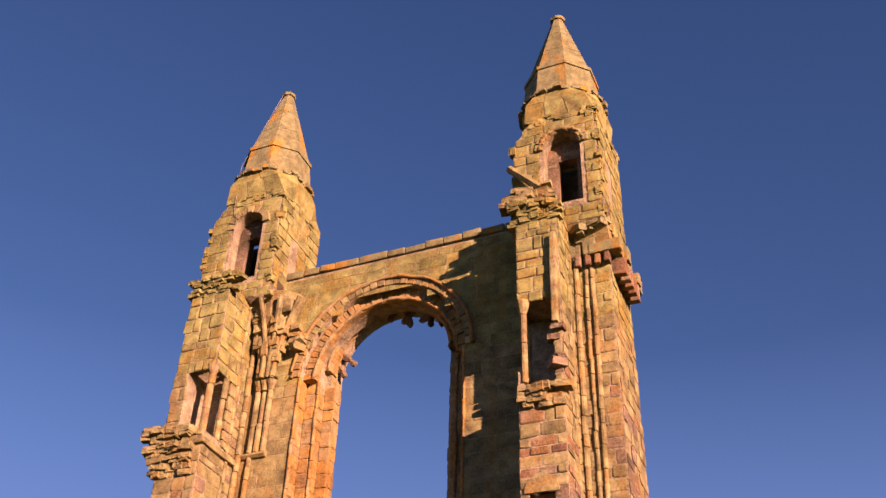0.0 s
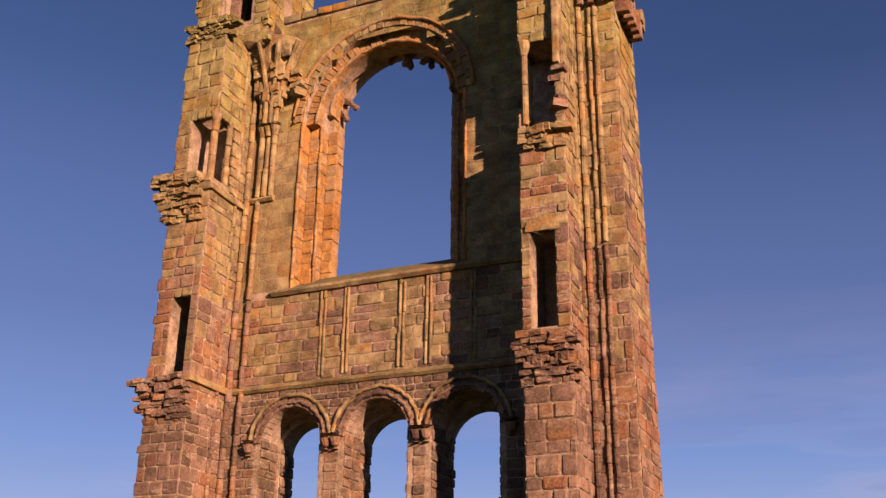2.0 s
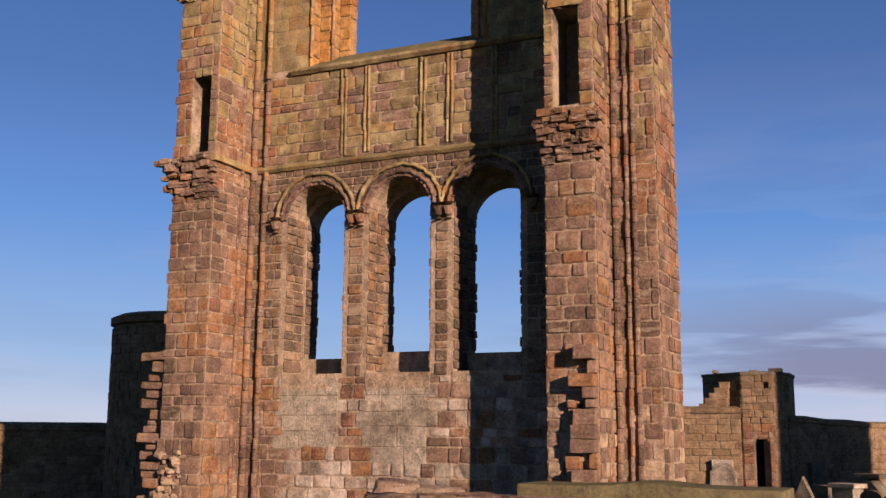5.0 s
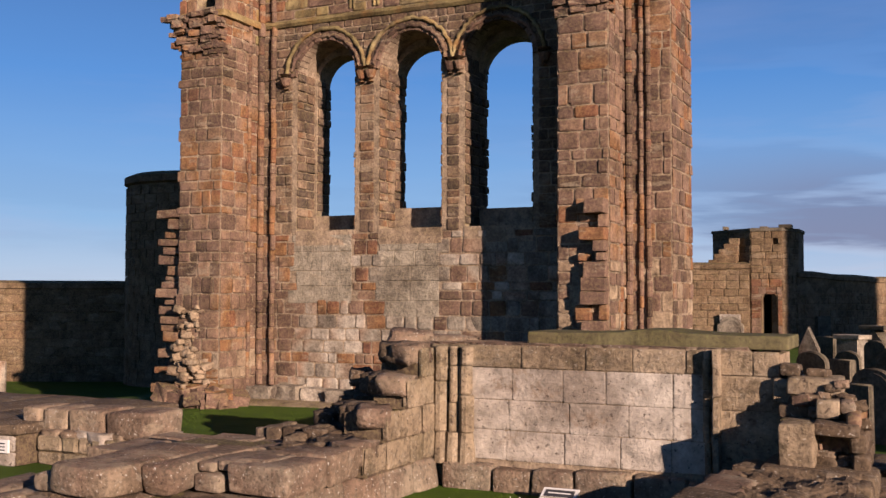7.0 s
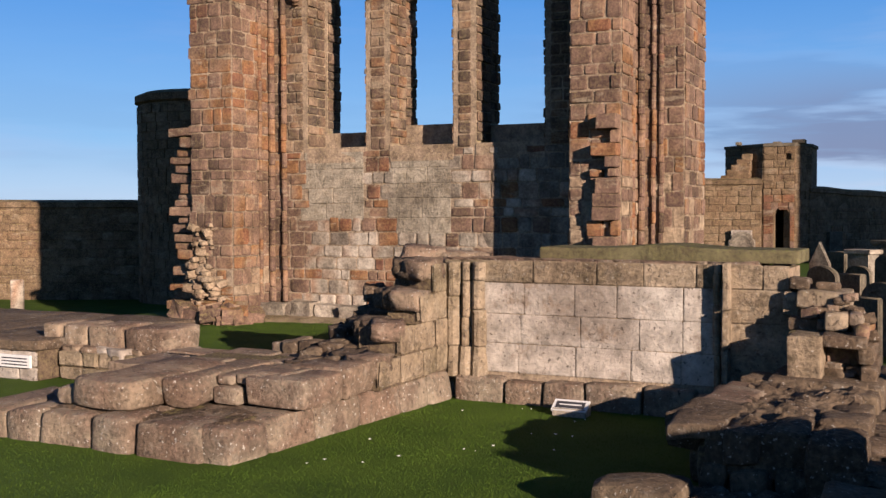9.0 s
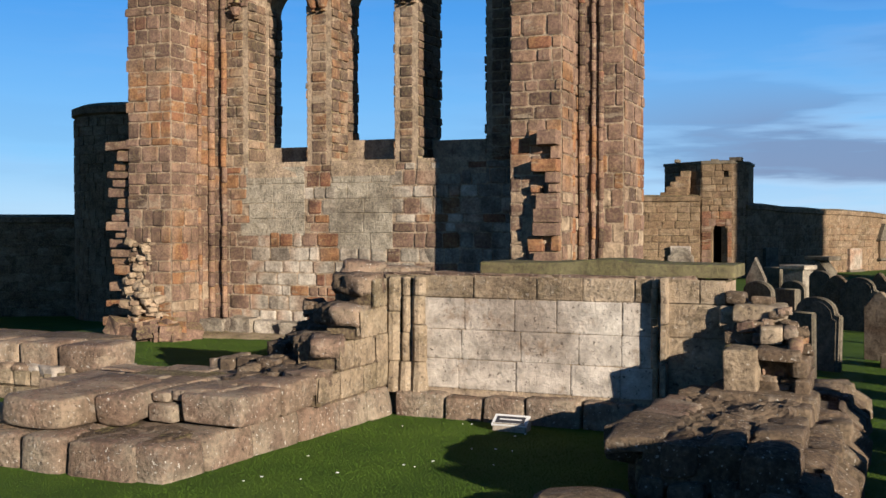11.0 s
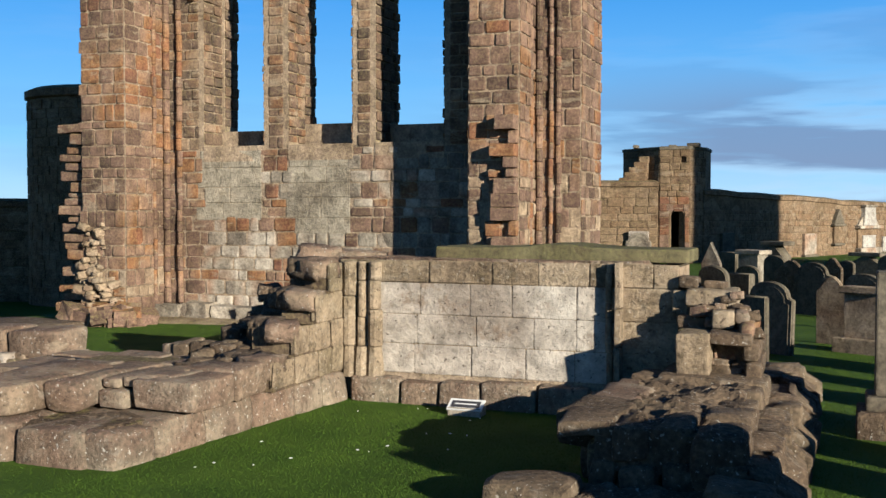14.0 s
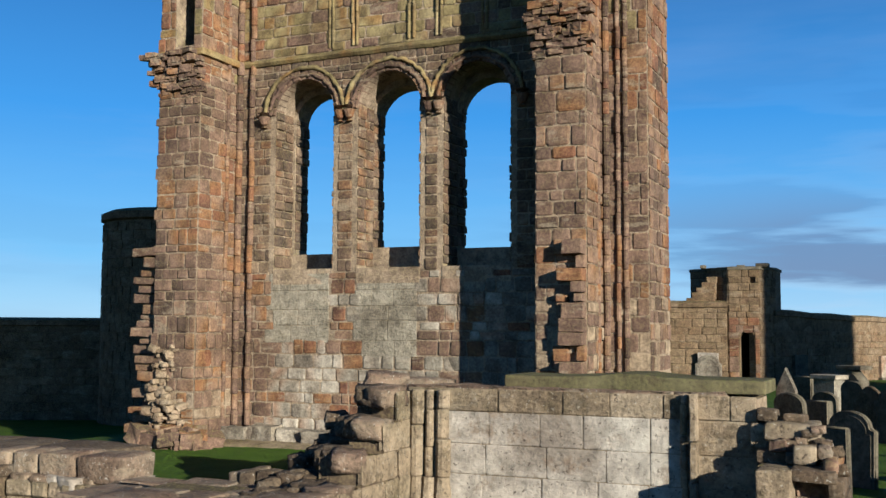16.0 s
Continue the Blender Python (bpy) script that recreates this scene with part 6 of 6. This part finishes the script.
def round_tower():
    x0, y0, rad = -23.2, 29.0, 2.38
    t = thing("round_tower", x0, y0, 0, "dark round precinct tower in the shade", "tower")
    bm = bmesh.new()
    prev = None
    n = 30
    for r, z in ((rad, -1.1), (rad - 0.05, 5.75), (rad + 0.10, 5.8), (rad + 0.10, 6.02), (rad - 0.2, 6.15)):
        row = [bm.verts.new((x0 + r * math.cos(2 * math.pi * k / n), y0 + r * math.sin(2 * math.pi * k / n), z)) for k in range(n)]
        if prev:
            for k in range(n):
                bm.faces.new((prev[k], prev[(k + 1) % n], row[(k + 1) % n], row[k]))
        prev = row
    bm.faces.new(prev)
    part("tower_body", bm, M_FAR, t)
    verts, faces = [], []
    r = random.Random(5)
    for c in range(-3, 19):
        z0, a = 0.3 * c, r.uniform(0, 0.2)
        while a < 6.28:
            da = r.uniform(0.12, 0.26)
            b, q = len(verts), rad - 0.01 + r.uniform(0.01, 0.05)
            verts += [(x0 + rr * math.cos(f), y0 + rr * math.sin(f), z) for rr, f, z in ((q, a, z0), (q, a + da - 0.012, z0), (q, a + da - 0.012, z0 + 0.28), (q, a, z0 + 0.28), (rad - 0.1, a, z0), (rad - 0.1, a + da - 0.012, z0), (rad - 0.1, a + da - 0.012, z0 + 0.28), (rad - 0.1, a, z0 + 0.28))]
            faces += [(b, b + 1, b + 2, b + 3), (b, b + 4, b + 5, b + 1), (b + 1, b + 5, b + 6, b + 2), (b + 2, b + 6, b + 7, b + 3), (b + 3, b + 7, b + 4, b)]
            a += da
    mesh_object("stonework", verts, faces, M_FAR, t)["kind"] = "stuff"


round_tower()


def bell_tower():
    """The tall tower outside the view, whose shadow falls on the wall turret."""
    t = thing("bell_tower", 42, 15.5, 0, "tall plain square sandstone bell tower of the old church", "tower", kind="structure")
    bm = box_bm(-2.8, 2.8, -2.8, 2.8, 0, 31, 0.05)
    bm.transform(pose(41.73, 17.06, 0, 0, 0, 33.8))
    part("tower_body", bm, M_FAR, t)
    bm = box_bm(-3, 3, -3, 3, 31, 31.6, 0.05)
    bm.transform(pose(41.73, 17.06, 0, 0, 0, 33.8))
    part("parapet", bm, M_FAR, t)


bell_tower()

# memorials on the far wall
def wall_memorial(x, y, z, pieces, label):
    """A memorial fixed to the east precinct wall, its pieces given as name, half width, foot, head, depth, taper and material."""
    tb = thing("wall_memorial", x, y, z, label, "memorial", "memorials on the precinct wall")
    a = math.degrees(math.atan2(66 - 45.5, 4.5 + 5.2))
    for nm, hw, z0, z1, dd, taper, mat in pieces:
        bm = box_bm(-hw, hw, -dd - 0.06, 0.12, z0, z1)
        for v in bm.verts:
            if v.co.z > (z0 + z1) / 2:
                v.co.x *= taper
        bmesh.ops.bevel(bm, geom=bm.edges[:], offset=0.02, segments=1, affect="EDGES")
        bm.transform(pose(x, y, z, 0, 0, a))
        part(nm, bm, mat, tb)
    return tb


wall_memorial(1.33, 59.35, 0.0, (("pedestal", 1.3, 0.0, 0.3, 0.3, 1.0, M_GREY), ("panel", 0.75, 0.3, 0.95, 0.16, 1.0, M_WHITE), ("pilaster", 1.2, 0.3, 1.3, 0.1, 1.0, M_FAR), ("cornice", 1.4, 1.3, 1.46, 0.3, 1.0, M_GREY),
              ("scroll", 1.25, 1.46, 1.9, 0.12, 0.6, M_GREY), ("obelisk", 0.75, 1.46, 2.42, 0.2, 0.8, M_WHITE), ("cap", 0.7, 2.42, 2.54, 0.26, 1.0, M_GREY)), "tall white marble wall memorial with cornice and obelisk panel")
wall_memorial(-0.15, 56.2, 0.6, (("panel", 0.45, 0.0, 0.85, 0.12, 1.0, M_FAR), ("cornice", 0.62, 0.85, 0.98, 0.22, 1.0, M_SLATE), ("gable", 0.55, 0.98, 1.7, 0.18, 0.1, M_SLATE), ("base", 0.55, -0.12, 0.0, 0.2, 1.0, M_SLATE)), "small gabled stone aedicule memorial on the wall")
wall_memorial(2.35, 61.5, 0.0, (("panel", 0.55, 0.05, 0.85, 0.1, 1.0, M_WHITE), ("base", 0.65, -0.1, 0.05, 0.16, 1.0, M_GREY)), "plain pale marble wall tablet in the sun")
wall_memorial(-1.4, 53.55, 0.0, (("panel", 0.6, 0.1, 1.12, 0.12, 1.0, M_GREY), ("base", 0.7, -0.1, 0.1, 0.2, 1.0, M_SLATE)), "upright grey tablet on the precinct wall")
wall_memorial(-4.6, 46.8, 0.0, (("panel", 0.5, 0.2, 1.24, 0.12, 1.0, M_SLATE), ("base", 0.6, -0.1, 0.2, 0.2, 1.0, M_SLATE)), "dark slate tablet on the shaded wall")
tb = thing("wall_tablet", -8.0, 44.05, 0.5, "plain pale headstone leaning at the turret wall", "memorial")
part("slab", box_bm(-8.26, -7.42, 43.82, 43.98, 0.0, 1.34, 0.03, 0.015, 2), M_PALE, tb)


def bare_earth():
    """The worn strip of soil along the foot of the gable."""
    bm = bmesh.new()
    rows = []
    for i in range(41):
        x = -13.9 + 8.0 * i / 40
        near = 16.35 + 0.35 * math.sin((x + 13.9) * 0.4) + 0.16 * noise.noise(Vector((x * 1.7, 2, 0)))
        rows.append([bm.verts.new((x, near + (17.6 - near) * k / 5, (0.0 if k == 0 else 0.045 + 0.02 * k / 5) + 0.018 * noise.noise(Vector((x * 3, k * 0.9, 7))))) for k in range(6)])
    for p, q in zip(rows, rows[1:]):
        for k in range(5):
            bm.faces.new((p[k], q[k], q[k + 1], p[k + 1]))
    tagged(part("bare_earth", bm, M_MORTAR, smooth=True), "strip of bare tan earth along the gable foot", "soil", kind="structure")


bare_earth()

# ---- grass blades and daisies ----
def grass_blades():
    r = random.Random(90)
    verts, faces = [], []
    def patch(x0, x1, y0, y1, n, h):
        for _ in range(n):
            x, y = r.uniform(x0, x1), r.uniform(y0, y1)
            a, s = r.uniform(0, 6.28), h * r.uniform(0.5, 1.3)
            lx, ly = r.uniform(-0.6, 0.6) * s, r.uniform(-0.6, 0.6) * s
            w = 0.0035
            b = len(verts)
            z = ground_level(x, y) - 0.005
            verts.extend([(x - w * math.cos(a), y - w * math.sin(a), z), (x + w * math.cos(a), y + w * math.sin(a), z), (x + lx, y + ly, z + s)])
            faces.append((b, b + 1, b + 2))
    patch(-9.5, -5.0, 5.2, 7.0, 14000, 0.015)
    patch(-5.6, -1.6, 5.4, 10.6, 75000, 0.015)
    patch(-0.3, 2.5, 8.0, 20.0, 50000, 0.018)
    patch(-12.5, -6.0, 11.0, 16.8, 34000, 0.02)
    ob = mesh_object("lawn_grass", verts, faces, M_BLADE)
    tagged(ob, "short green blades of mown lawn grass", "grass", kind="stuff")


grass_blades()


def daisies():
    r = random.Random(91)
    bm = bmesh.new()
    for _ in range(17):
        x, y = r.uniform(-5.0, -3.0), r.uniform(6.8, 10.3)
        q = r.choice((0.008, 0.010, 0.016))
        c = bm.verts.new((x, y, 0.028))
        ring = [bm.verts.new((x + q * math.cos(k * 1.047), y + q * math.sin(k * 1.047), 0.022 + r.uniform(0, 0.006))) for k in range(6)]
        low = bm.verts.new((x, y, 0.018))
        for k in range(6):
            bm.faces.new((c, ring[k], ring[(k + 1) % 6]))
            bm.faces.new((low, ring[(k + 1) % 6], ring[k]))
    tagged(part("daisies", bm, M_DAISY), "scattered tiny white daisies in the lawn", "flowers", kind="stuff")


daisies()
